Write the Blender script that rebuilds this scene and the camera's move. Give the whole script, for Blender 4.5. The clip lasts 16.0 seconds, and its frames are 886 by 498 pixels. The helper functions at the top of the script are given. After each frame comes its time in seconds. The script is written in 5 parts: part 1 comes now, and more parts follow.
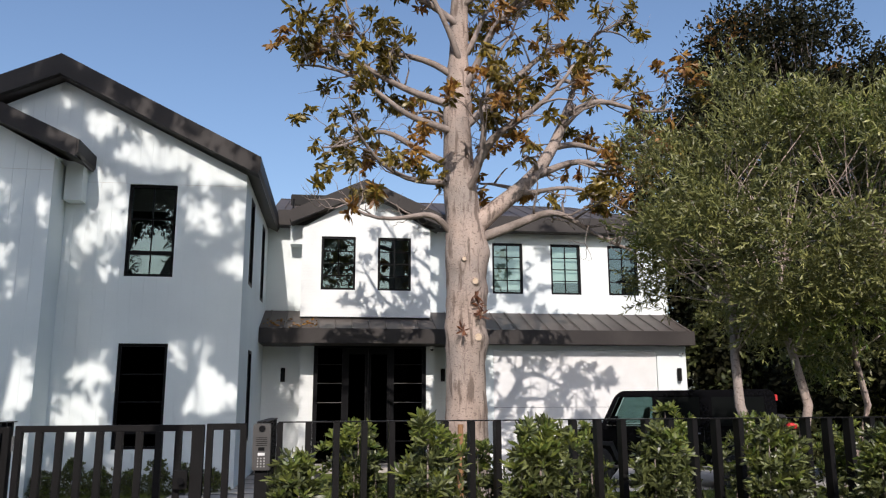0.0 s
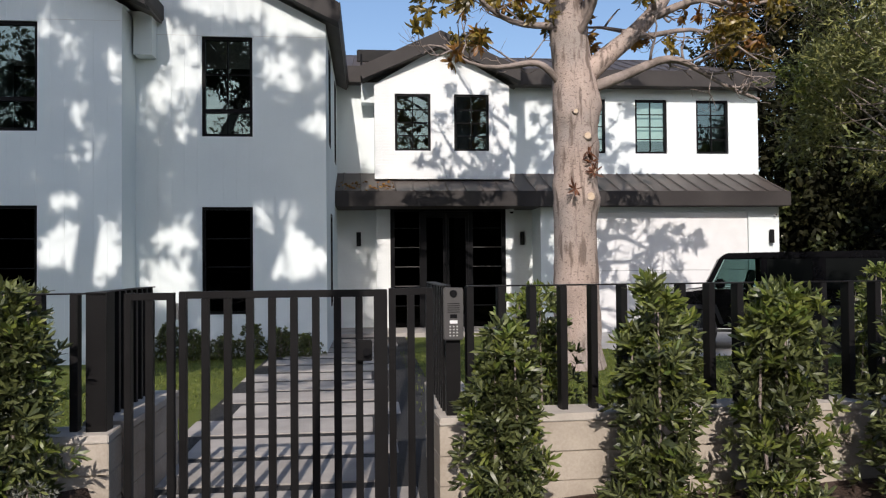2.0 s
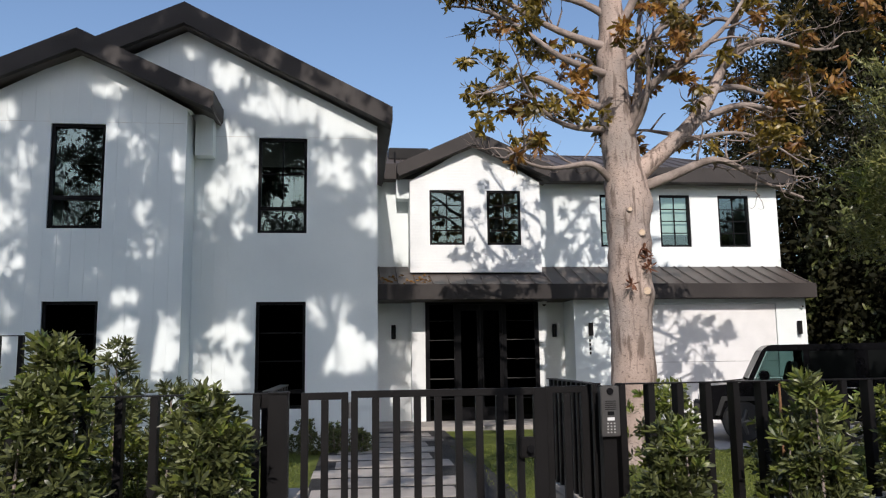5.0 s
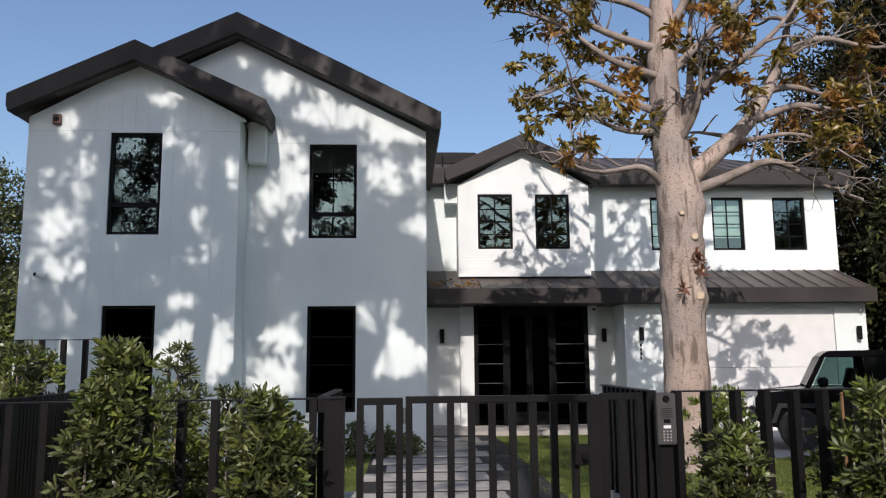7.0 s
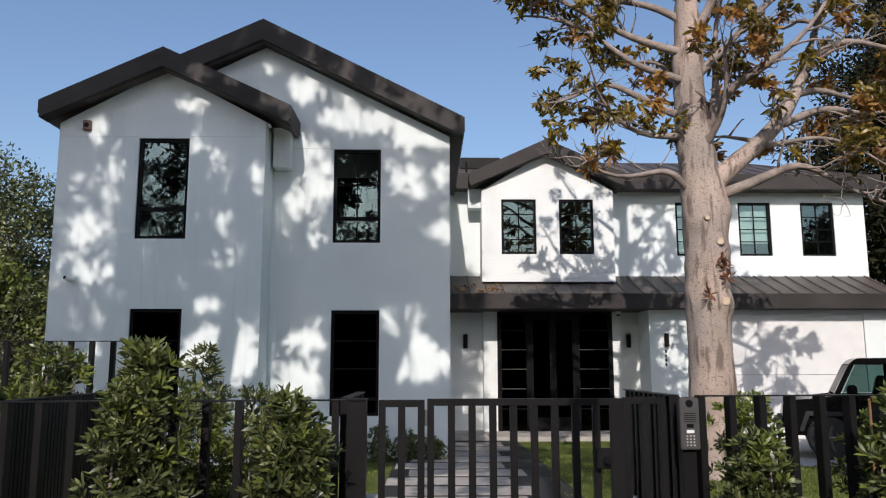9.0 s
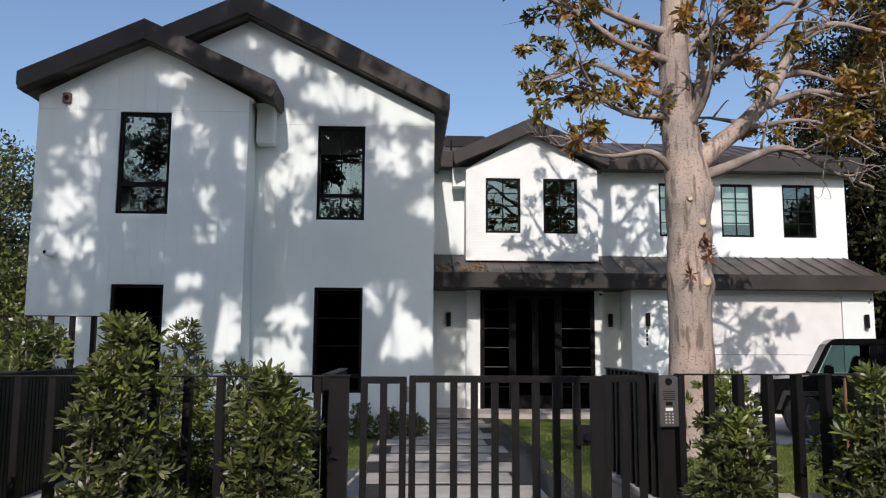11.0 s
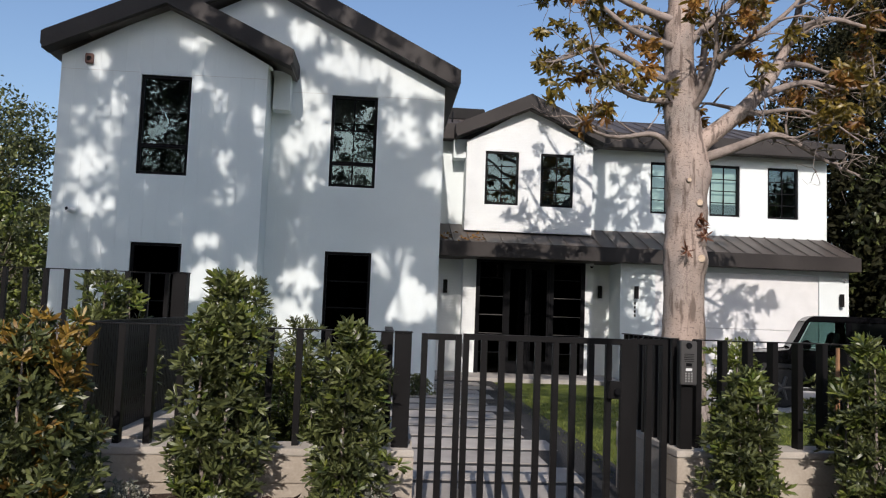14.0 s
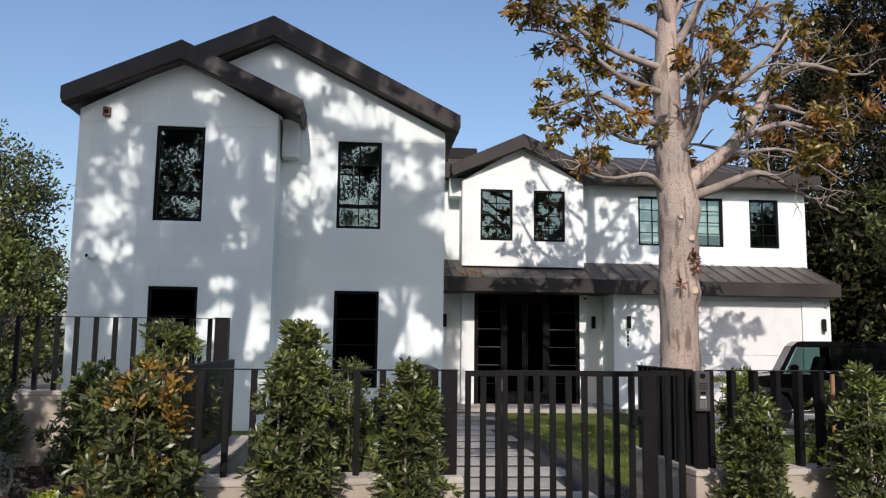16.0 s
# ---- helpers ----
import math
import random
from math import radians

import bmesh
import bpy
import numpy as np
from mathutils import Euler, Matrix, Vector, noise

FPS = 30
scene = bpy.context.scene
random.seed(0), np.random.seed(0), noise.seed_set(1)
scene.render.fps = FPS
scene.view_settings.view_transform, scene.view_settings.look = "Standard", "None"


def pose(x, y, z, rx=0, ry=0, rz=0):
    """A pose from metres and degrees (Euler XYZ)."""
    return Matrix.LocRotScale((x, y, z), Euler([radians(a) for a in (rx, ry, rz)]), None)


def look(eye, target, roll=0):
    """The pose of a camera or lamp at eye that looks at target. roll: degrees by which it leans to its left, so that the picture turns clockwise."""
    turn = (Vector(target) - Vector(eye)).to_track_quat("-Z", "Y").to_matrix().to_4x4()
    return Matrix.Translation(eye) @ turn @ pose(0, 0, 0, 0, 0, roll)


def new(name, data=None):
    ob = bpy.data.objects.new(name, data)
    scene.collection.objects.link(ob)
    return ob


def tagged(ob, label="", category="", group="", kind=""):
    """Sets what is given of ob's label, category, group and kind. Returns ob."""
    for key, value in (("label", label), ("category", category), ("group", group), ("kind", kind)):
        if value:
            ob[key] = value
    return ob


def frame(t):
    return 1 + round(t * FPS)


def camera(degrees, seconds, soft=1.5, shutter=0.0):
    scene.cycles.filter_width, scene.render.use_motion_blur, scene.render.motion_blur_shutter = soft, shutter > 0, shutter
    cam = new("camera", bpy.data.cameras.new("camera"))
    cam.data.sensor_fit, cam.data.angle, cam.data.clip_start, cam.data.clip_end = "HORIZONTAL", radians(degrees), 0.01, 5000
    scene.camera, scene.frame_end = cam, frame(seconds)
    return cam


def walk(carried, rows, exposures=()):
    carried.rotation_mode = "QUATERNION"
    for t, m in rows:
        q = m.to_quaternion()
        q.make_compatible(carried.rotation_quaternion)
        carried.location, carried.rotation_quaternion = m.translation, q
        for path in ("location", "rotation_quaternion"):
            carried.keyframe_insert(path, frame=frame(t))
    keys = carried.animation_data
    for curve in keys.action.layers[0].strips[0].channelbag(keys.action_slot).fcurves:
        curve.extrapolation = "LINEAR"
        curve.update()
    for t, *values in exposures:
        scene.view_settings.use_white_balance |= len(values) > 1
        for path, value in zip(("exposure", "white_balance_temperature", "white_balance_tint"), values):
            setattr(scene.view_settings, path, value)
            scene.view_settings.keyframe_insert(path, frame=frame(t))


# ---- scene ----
cam = camera(59.4, 16.0, soft=1.2)
PATH = [
    (0, (-0.803, 0.512, 1.739), (-0.533, 2.457, 2.12), -0.2),
    (0.5, (-1.075, 0.797, 1.81), (-0.831, 2.727, 2.275), -0.7),
    (1, (-1.326, 0.99, 1.785), (-0.973, 2.931, 2.118), -1.0),
    (1.5, (-1.531, 1.342, 1.719), (-1.238, 3.315, 1.87), -0.6),
    (2, (-1.83, 1.512, 1.719), (-1.639, 3.502, 1.76), -0.5),
    (2.5, (-2.194, 1.558, 1.718), (-2.018, 3.55, 1.764), -1.0),
    (3, (-2.453, 1.578, 1.697), (-2.298, 3.571, 1.757), -0.8),
    (3.5, (-2.715, 1.502, 1.765), (-2.509, 3.486, 1.92), -0.5),
    (6, (-2.975, 1.309, 1.798), (-2.753, 3.277, 2.076), -0.8),
    (6.5, (-2.988, 1.311, 1.806), (-2.791, 3.283, 2.079), -0.8),
    (7, (-2.998, 1.305, 1.808), (-2.896, 3.282, 2.088), -0.5),
    (7.5, (-2.989, 1.318, 1.799), (-2.95, 3.296, 2.088), -0.4),
    (8, (-2.984, 1.315, 1.789), (-2.955, 3.292, 2.088), -0.2),
    (8.5, (-2.981, 1.305, 1.786), (-2.949, 3.282, 2.086), -0.1),
    (9, (-2.985, 1.288, 1.787), (-2.945, 3.266, 2.082), -0.1),
    (11.5, (-2.979, 1.291, 1.78), (-2.861, 3.275, 2.005), 0.7),
    (12, (-3.01, 1.239, 1.774), (-2.827, 3.219, 1.99), 1.0),
    (12.5, (-3.046, 1.107, 1.754), (-2.834, 3.083, 1.973), 1.4),
    (13, (-3.116, 0.964, 1.777), (-2.986, 2.95, 1.979), 1.0),
    (13.5, (-3.368, 0.828, 1.733), (-3.267, 2.816, 1.926), 1.8),
    (14, (-3.579, 0.671, 1.733), (-3.434, 2.659, 1.891), 2.1),
    (14.5, (-3.741, 0.411, 1.764), (-3.563, 2.399, 1.9), 1.7),
    (15, (-3.951, 0.22, 1.764), (-3.785, 2.208, 1.897), 1.7),
    (15.5, (-4.106, 0.081, 1.783), (-3.921, 2.067, 1.936), 1.2),
    (16, (-4.117, 0.02, 1.797), (-3.922, 1.997, 2.034), 0.7),
]
walk(cam, [(t, look(eye, target, roll)) for t, eye, target, roll in PATH], ((0.0, 0.11, 6300, 14.0), (3.5, 0.11, 6300, 14.0), (6.0, 0.0, 6300, 14.0), (14.0, 0.0, 6300, 14.0), (15.3, 0.09, 6300, 14.0), (16.0, 0.09, 6300, 14.0)))

# ---- world, sun ----
world = bpy.data.worlds.new("sky_world")
scene.world = world
world.use_nodes = True
wn = world.node_tree.nodes
sky = wn.new("ShaderNodeTexSky")
sky.sky_type = "NISHITA"
sky.sun_disc = False
SUN_WAY = Vector((0.09, 1.0, -0.70)).normalized()
sky.sun_elevation = math.asin(-SUN_WAY.z)
sky.sun_rotation = math.atan2(-SUN_WAY.x, -SUN_WAY.y)
sky.air_density, sky.dust_density, sky.ozone_density = 1.15, 2.0, 3.0
world.node_tree.links.new(sky.outputs[0], wn["Background"].inputs[0])
wn["Background"].inputs[1].default_value = 0.142
sun = new("sun", bpy.data.lights.new("sun", "SUN"))
sun.data.energy, sun.data.angle, sun.data.color = 3.85, radians(0.4), (1.0, 0.915, 0.81)
sun.matrix_world = look((0, -20, 30), Vector((0, -20, 30)) + SUN_WAY)

# ---- materials ----


def material(name, base, rough=0.7, metal=0.0, dark=None, scale=6.0, fine=60.0, bump=0.15, spec=0.5, per_object=0.0, island=0.0, depth=0.01, stretch=(1, 1, 1)):
    """A principled surface with two scales of colour variation and a fine relief."""
    m = bpy.data.materials.new(name)
    m.use_nodes = True
    nt = m.node_tree
    n, l = nt.nodes, nt.links
    b = n["Principled BSDF"]
    b.inputs["Roughness"].default_value = rough
    b.inputs["Metallic"].default_value = metal
    b.inputs["Specular IOR Level"].default_value = spec
    tc = n.new("ShaderNodeTexCoord")
    mp = n.new("ShaderNodeMapping")
    mp.inputs["Scale"].default_value = stretch
    l.new(tc.outputs["Object"], mp.inputs[0])
    big, small = n.new("ShaderNodeTexNoise"), n.new("ShaderNodeTexNoise")
    big.inputs["Scale"].default_value, small.inputs["Scale"].default_value = scale, fine
    big.inputs["Detail"].default_value, small.inputs["Detail"].default_value = 5, 4
    l.new(mp.outputs[0], big.inputs["Vector"])
    l.new(mp.outputs[0], small.inputs["Vector"])
    dark = dark or tuple(c * 0.72 for c in base)
    mix = n.new("ShaderNodeMix")
    mix.data_type = "RGBA"
    mix.inputs["A"].default_value, mix.inputs["B"].default_value = (*dark, 1), (*base, 1)
    add = n.new("ShaderNodeMath")
    add.operation = "MULTIPLY_ADD"
    add.inputs[1].default_value = 0.35
    l.new(small.outputs[0], add.inputs[0])
    l.new(big.outputs[0], add.inputs[2])
    ramp = n.new("ShaderNodeMapRange")
    ramp.inputs["From Min"].default_value, ramp.inputs["From Max"].default_value = 0.45, 0.85
    l.new(add.outputs[0], ramp.inputs[0])
    l.new(ramp.outputs[0], mix.inputs["Factor"])
    colour = mix.outputs["Result"]
    if per_object or island:
        hsv = n.new("ShaderNodeHueSaturation")
        var = n.new("ShaderNodeMapRange")
        k = per_object or island
        var.inputs["To Min"].default_value, var.inputs["To Max"].default_value = 1 - k, 1 + k
        if island:
            g = n.new("ShaderNodeNewGeometry")
            l.new(g.outputs["Random Per Island"], var.inputs[0])
        else:
            g = n.new("ShaderNodeObjectInfo")
            l.new(g.outputs["Random"], var.inputs[0])
        l.new(var.outputs[0], hsv.inputs["Value"])
        l.new(colour, hsv.inputs["Color"])
        colour = hsv.outputs[0]
    l.new(colour, b.inputs["Base Color"])
    if bump:
        bp = n.new("ShaderNodeBump")
        bp.inputs["Strength"].default_value, bp.inputs["Distance"].default_value = bump, depth
        l.new(small.outputs[0], bp.inputs["Height"])
        l.new(bp.outputs[0], b.inputs["Normal"])
    return m


def leaf_material(name, base, back, rough=0.4, spread=0.35, through_light=0.25, spec=0.5):
    """Leaves: each island of its own shade, between two colours, a little light passing through."""
    m = bpy.data.materials.new(name)
    m.use_nodes = True
    n, l = m.node_tree.nodes, m.node_tree.links
    b = n["Principled BSDF"]
    g = n.new("ShaderNodeNewGeometry")
    mix = n.new("ShaderNodeMix")
    mix.data_type = "RGBA"
    mix.inputs["A"].default_value, mix.inputs["B"].default_value = (*base, 1), (*back, 1)
    l.new(g.outputs["Random Per Island"], mix.inputs["Factor"])
    tc = n.new("ShaderNodeTexCoord")
    nz = n.new("ShaderNodeTexNoise")
    nz.inputs["Scale"].default_value = 1.7
    l.new(tc.outputs["Object"], nz.inputs["Vector"])
    mr = n.new("ShaderNodeMapRange")
    mr.inputs["From Min"].default_value, mr.inputs["From Max"].default_value = 0.3, 0.7
    mr.inputs["To Min"].default_value, mr.inputs["To Max"].default_value = 1 - spread, 1 + spread
    l.new(nz.outputs[0], mr.inputs[0])
    hsv = n.new("ShaderNodeHueSaturation")
    l.new(mr.outputs[0], hsv.inputs["Value"])
    l.new(mix.outputs["Result"], hsv.inputs["Color"])
    l.new(hsv.outputs[0], b.inputs["Base Color"])
    b.inputs["Roughness"].default_value = rough
    b.inputs["Specular IOR Level"].default_value = spec
    tr = n.new("ShaderNodeBsdfTranslucent")
    l.new(hsv.outputs[0], tr.inputs["Color"])
    ms = n.new("ShaderNodeMixShader")
    ms.inputs[0].default_value = through_light
    l.new(b.outputs[0], ms.inputs[1])
    l.new(tr.outputs[0], ms.inputs[2])
    l.new(ms.outputs[0], n["Material Output"].inputs[0])
    return m


def glass_material(name, tint, ior=1.6, sheen=(1, 1, 1)):
    m = bpy.data.materials.new(name)
    m.use_nodes = True
    n, l = m.node_tree.nodes, m.node_tree.links
    n.remove(n["Principled BSDF"])
    t, g, f, mix = n.new("ShaderNodeBsdfTransparent"), n.new("ShaderNodeBsdfGlossy"), n.new("ShaderNodeFresnel"), n.new("ShaderNodeMixShader")
    t.inputs[0].default_value = (*tint, 1)
    g.inputs["Roughness"].default_value = 0.01
    g.inputs["Color"].default_value = (*sheen, 1)
    nz, bp, tc = n.new("ShaderNodeTexNoise"), n.new("ShaderNodeBump"), n.new("ShaderNodeTexCoord")
    nz.inputs["Scale"].default_value = 2.0
    bp.inputs["Strength"].default_value, bp.inputs["Distance"].default_value = 0.05, 0.02
    l.new(tc.outputs["Object"], nz.inputs["Vector"])
    l.new(nz.outputs[0], bp.inputs["Height"])
    l.new(bp.outputs[0], g.inputs["Normal"])
    f.inputs[0].default_value = ior
    l.new(f.outputs[0], mix.inputs[0])
    l.new(t.outputs[0], mix.inputs[1])
    l.new(g.outputs[0], mix.inputs[2])
    l.new(mix.outputs[0], n["Material Output"].inputs[0])
    return m


M_STUCCO = material("white_stucco", (0.765, 0.82, 0.81), 0.85, dark=(0.69, 0.74, 0.735), scale=0.7, fine=90, bump=0.25, depth=0.004, spec=0.2)
M_BRICKWHITE = material("white_painted_brick", (0.80, 0.825, 0.81), 0.8, dark=(0.71, 0.73, 0.72), scale=1.2, fine=45, bump=0.2, depth=0.006, spec=0.25, per_object=0.03)
M_ROOF = material("bronze_roof_metal", (0.085, 0.07, 0.06), 0.55, 0.0, dark=(0.055, 0.046, 0.04), scale=1.5, fine=30, bump=0.08, depth=0.003, per_object=0.06)
M_FASCIA = material("dark_bronze_fascia", (0.046, 0.040, 0.037), 0.6, 0.0, dark=(0.028, 0.024, 0.0225), scale=1.2, fine=40, bump=0.08, depth=0.003, spec=0.25)
M_BLACK = material("black_powder_coat", (0.011, 0.0105, 0.0105), 0.45, 0.0, dark=(0.007, 0.0065, 0.0065), scale=3, fine=200, bump=0.06, depth=0.002, spec=0.14)
M_FRAME = material("black_window_frame", (0.005, 0.005, 0.006), 0.5, dark=(0.0035, 0.0035, 0.004), scale=3, fine=150, bump=0.04, depth=0.002, spec=0.12)
M_GLASS = glass_material("window_glass", (0.46, 0.58, 0.55), 2.3, (0.74, 0.98, 0.96))
M_DARKGLASS = glass_material("dark_glass", (0.02, 0.022, 0.022), 1.16)
M_CONCRETE = material("board_concrete", (0.46, 0.405, 0.335), 0.85, dark=(0.31, 0.265, 0.21), scale=2.2, fine=55, bump=0.3, depth=0.006, spec=0.25)
M_CAP = material("concrete_cap", (0.49, 0.445, 0.385), 0.8, dark=(0.36, 0.325, 0.275), scale=3, fine=70, bump=0.2, depth=0.004)
M_PAVER = material("grey_paver", (0.40, 0.37, 0.335), 0.85, dark=(0.28, 0.26, 0.235), scale=2.5, fine=80, bump=0.2, depth=0.004, per_object=0.1)
M_GRAVEL = material("black_pebbles", (0.022, 0.021, 0.020), 0.8, dark=(0.010, 0.010, 0.010), scale=20, fine=90, bump=0.8, depth=0.02)
M_LAWN = material("lawn_turf", (0.15, 0.18, 0.034), 0.8, dark=(0.075, 0.10, 0.018), scale=2, fine=120, bump=0.9, depth=0.03, spec=0.2)
M_MULCH = material("bark_mulch", (0.085, 0.058, 0.045), 0.95, dark=(0.03, 0.022, 0.018), scale=9, fine=55, bump=1.0, depth=0.03, spec=0.1)
M_SOIL = material("ground_earth", (0.16, 0.14, 0.11), 0.95, dark=(0.10, 0.09, 0.07), scale=0.5, fine=20, bump=0.4, spec=0.1)
M_ASPHALT = material("asphalt", (0.06, 0.06, 0.06), 0.85, dark=(0.04, 0.04, 0.04), scale=0.8, fine=90, bump=0.3, depth=0.006)
M_WALK = material("pavement_concrete", (0.42, 0.40, 0.37), 0.85, dark=(0.33, 0.32, 0.30), scale=1.2, fine=60, bump=0.2, depth=0.004)
M_DRIVE = material("driveway_concrete", (0.40, 0.39, 0.38), 0.85, dark=(0.31, 0.30, 0.29), scale=1.2, fine=60, bump=0.2, depth=0.004)
# near black: the dimness of the unlit rooms is put into this colour
M_INSIDE = material("unlit_room_plaster", (0.06, 0.06, 0.058), 0.9, scale=1, fine=20, bump=0.0)
M_BLIND = material("roller_blind", (0.62, 0.70, 0.67), 0.9, scale=2, fine=100, bump=0.05)
M_STEEL = material("brushed_steel", (0.33, 0.32, 0.31), 0.42, 0.85, dark=(0.24, 0.235, 0.23), scale=4, fine=120, bump=0.05, depth=0.001, stretch=(1, 1, 12))
M_GUNMETAL = material("dark_brushed_steel", (0.10, 0.096, 0.092), 0.45, 0.6, dark=(0.09, 0.087, 0.083), scale=4, fine=120, bump=0.05, depth=0.001)
M_KEY = material("keypad_keys", (0.45, 0.45, 0.43), 0.5, scale=9, fine=60, bump=0.0)
M_BARK = material("pinkish_grey_bark", (0.50, 0.395, 0.335), 0.9, dark=(0.30, 0.235, 0.20), scale=2.4, fine=70, bump=0.7, depth=0.02, spec=0.15, stretch=(1, 1, 0.5))
M_CUT = material("sawn_wood", (0.62, 0.50, 0.37), 0.9, dark=(0.48, 0.36, 0.25), scale=14, fine=60, bump=0.3, depth=0.004, spec=0.15)
M_BRANCH = material("grey_branch_bark", (0.33, 0.275, 0.245), 0.9, dark=(0.17, 0.14, 0.12), scale=5, fine=30, bump=0.6, depth=0.02, spec=0.15)
M_CARPAINT = material("black_car_paint", (0.005, 0.005, 0.006), 0.2, 0.0, dark=(0.004, 0.004, 0.005), scale=1, fine=30, bump=0.0, spec=0.18)
M_RUBBER = material("black_rubber", (0.02, 0.02, 0.02), 0.8, scale=5, fine=60, bump=0.2)
M_WHITE = material("white_enamel", (0.75, 0.75, 0.74), 0.4, dark=(0.68, 0.68, 0.67), scale=3, fine=60, bump=0.03)
M_RED = material("red_petals", (0.6, 0.02, 0.02), 0.6, scale=9, fine=50)
L_HEDGE = leaf_material("glossy_green_leaves", (0.034, 0.045, 0.017), (0.15, 0.168, 0.055), 0.38, 0.35, 0.15)
L_LIME = leaf_material("fresh_green_leaves", (0.07, 0.11, 0.02), (0.20, 0.22, 0.045), 0.4, 0.3, 0.25)
L_ORANGE = leaf_material("yellowed_leaves", (0.22, 0.12, 0.025), (0.30, 0.20, 0.03), 0.45, 0.3, 0.25)
L_MAGNOLIA = leaf_material("olive_brown_magnolia_leaves", (0.075, 0.062, 0.014), (0.29, 0.205, 0.03), 0.38, 0.35, 0.3)
L_RUST = leaf_material("rusty_magnolia_leaves", (0.20, 0.085, 0.025), (0.34, 0.19, 0.035), 0.5, 0.35, 0.3)
L_DRY = leaf_material("dry_rust_leaves", (0.07, 0.028, 0.016), (0.19, 0.075, 0.035), 0.6, 0.3, 0.1)
L_OLIVE = leaf_material("silver_olive_leaves", (0.075, 0.09, 0.026), (0.27, 0.27, 0.085), 0.45, 0.4, 0.2)
# leaf tone taken nearly to black, with the shade on the trees in it
L_SHADED = leaf_material("shade_toned_leaves", (0.008, 0.010, 0.004), (0.027, 0.026, 0.009), 0.7, 0.45, 0.10, 0.15)
L_SILVER = leaf_material("silver_sage_leaves", (0.17, 0.18, 0.14), (0.32, 0.32, 0.26), 0.7, 0.25, 0.15)
L_CHART = leaf_material("chartreuse_leaves", (0.24, 0.30, 0.03), (0.40, 0.45, 0.06), 0.5, 0.25, 0.25)

# grey weathered patches and dark upright fissures in the bark
_n, _l = M_BARK.node_tree.nodes, M_BARK.node_tree.links
_o = _n["Principled BSDF"].inputs["Base Color"].links[0].from_socket
for _scale, _stretch, _low, _high, _tone, _most in ((1.6, (1, 1, 0.6), 0.42, 0.62, (0.30, 0.265, 0.24), 0.8), (11.0, (1, 1, 0.16), 0.53, 0.63, (0.12, 0.09, 0.075), 0.75), (26.0, (1, 1, 1.6), 0.57, 0.66, (0.14, 0.105, 0.09), 0.7)):
    _t, _m, _z, _r, _x = _n.new("ShaderNodeTexCoord"), _n.new("ShaderNodeMapping"), _n.new("ShaderNodeTexNoise"), _n.new("ShaderNodeMapRange"), _n.new("ShaderNodeMix")
    _m.inputs["Scale"].default_value = _stretch
    _z.inputs["Scale"].default_value, _z.inputs["Detail"].default_value = _scale, 4
    _r.inputs["From Min"].default_value, _r.inputs["From Max"].default_value, _r.inputs["To Max"].default_value = _low, _high, _most
    _x.data_type = "RGBA"
    _x.inputs["B"].default_value = (*_tone, 1)
    _l.new(_t.outputs["Object"], _m.inputs[0])
    _l.new(_m.outputs[0], _z.inputs["Vector"])
    _l.new(_z.outputs[0], _r.inputs[0])
    _l.new(_r.outputs[0], _x.inputs["Factor"])
    _l.new(_o, _x.inputs["A"])
    _o = _x.outputs["Result"]
_l.new(_o, _n["Principled BSDF"].inputs["Base Color"])

# shallow courses of the painted brick, in the relief alone
_n, _l = M_BRICKWHITE.node_tree.nodes, M_BRICKWHITE.node_tree.links
_t, _s, _j, _b = _n.new("ShaderNodeTexCoord"), _n.new("ShaderNodeSeparateXYZ"), _n.new("ShaderNodeCombineXYZ"), _n.new("ShaderNodeTexBrick")
_l.new(_t.outputs["Object"], _s.inputs[0])
_l.new(_s.outputs["X"], _j.inputs["X"])
_l.new(_s.outputs["Z"], _j.inputs["Y"])
_l.new(_j.outputs[0], _b.inputs["Vector"])
_b.inputs["Scale"].default_value = 1.0
_b.inputs["Brick Width"].default_value, _b.inputs["Row Height"].default_value, _b.inputs["Mortar Size"].default_value = 0.30, 0.076, 0.005
_p = _n.new("ShaderNodeBump")
_p.invert = True
_p.inputs["Strength"].default_value, _p.inputs["Distance"].default_value = 0.5, 0.004
_l.new(_b.outputs["Fac"], _p.inputs["Height"])
for _q in [x for x in _n if x.type == "BUMP" and x != _p]:
    _l.new(_p.outputs[0], _q.inputs["Normal"])
M_WOOD = material("stake_wood", (0.36, 0.20, 0.10), 0.8, dark=(0.25, 0.13, 0.06), scale=5, fine=60, bump=0.3, stretch=(1, 1, 0.2))

# ---- helpers for meshes ----


def box(bm, x0, x1, y0, y1, z0, z1):
    v = [bm.verts.new((x, y, z)) for z in (z0, z1) for x, y in ((x0, y0), (x1, y0), (x1, y1), (x0, y1))]
    for f in ((3, 2, 1, 0), (4, 5, 6, 7), (0, 1, 5, 4), (1, 2, 6, 5), (2, 3, 7, 6), (3, 0, 4, 7)):
        bm.faces.new([v[i] for i in f])
    return v


def prism_y(bm, pts, y0, y1):
    """A polygon in x, z drawn out along y."""
    a = [bm.verts.new((x, y0, z)) for x, z in pts]
    b = [bm.verts.new((x, y1, z)) for x, z in pts]
    bm.faces.new(a)
    bm.faces.new(b[::-1])
    k = len(pts)
    for i in range(k):
        bm.faces.new((a[i], b[i], b[(i + 1) % k], a[(i + 1) % k]))


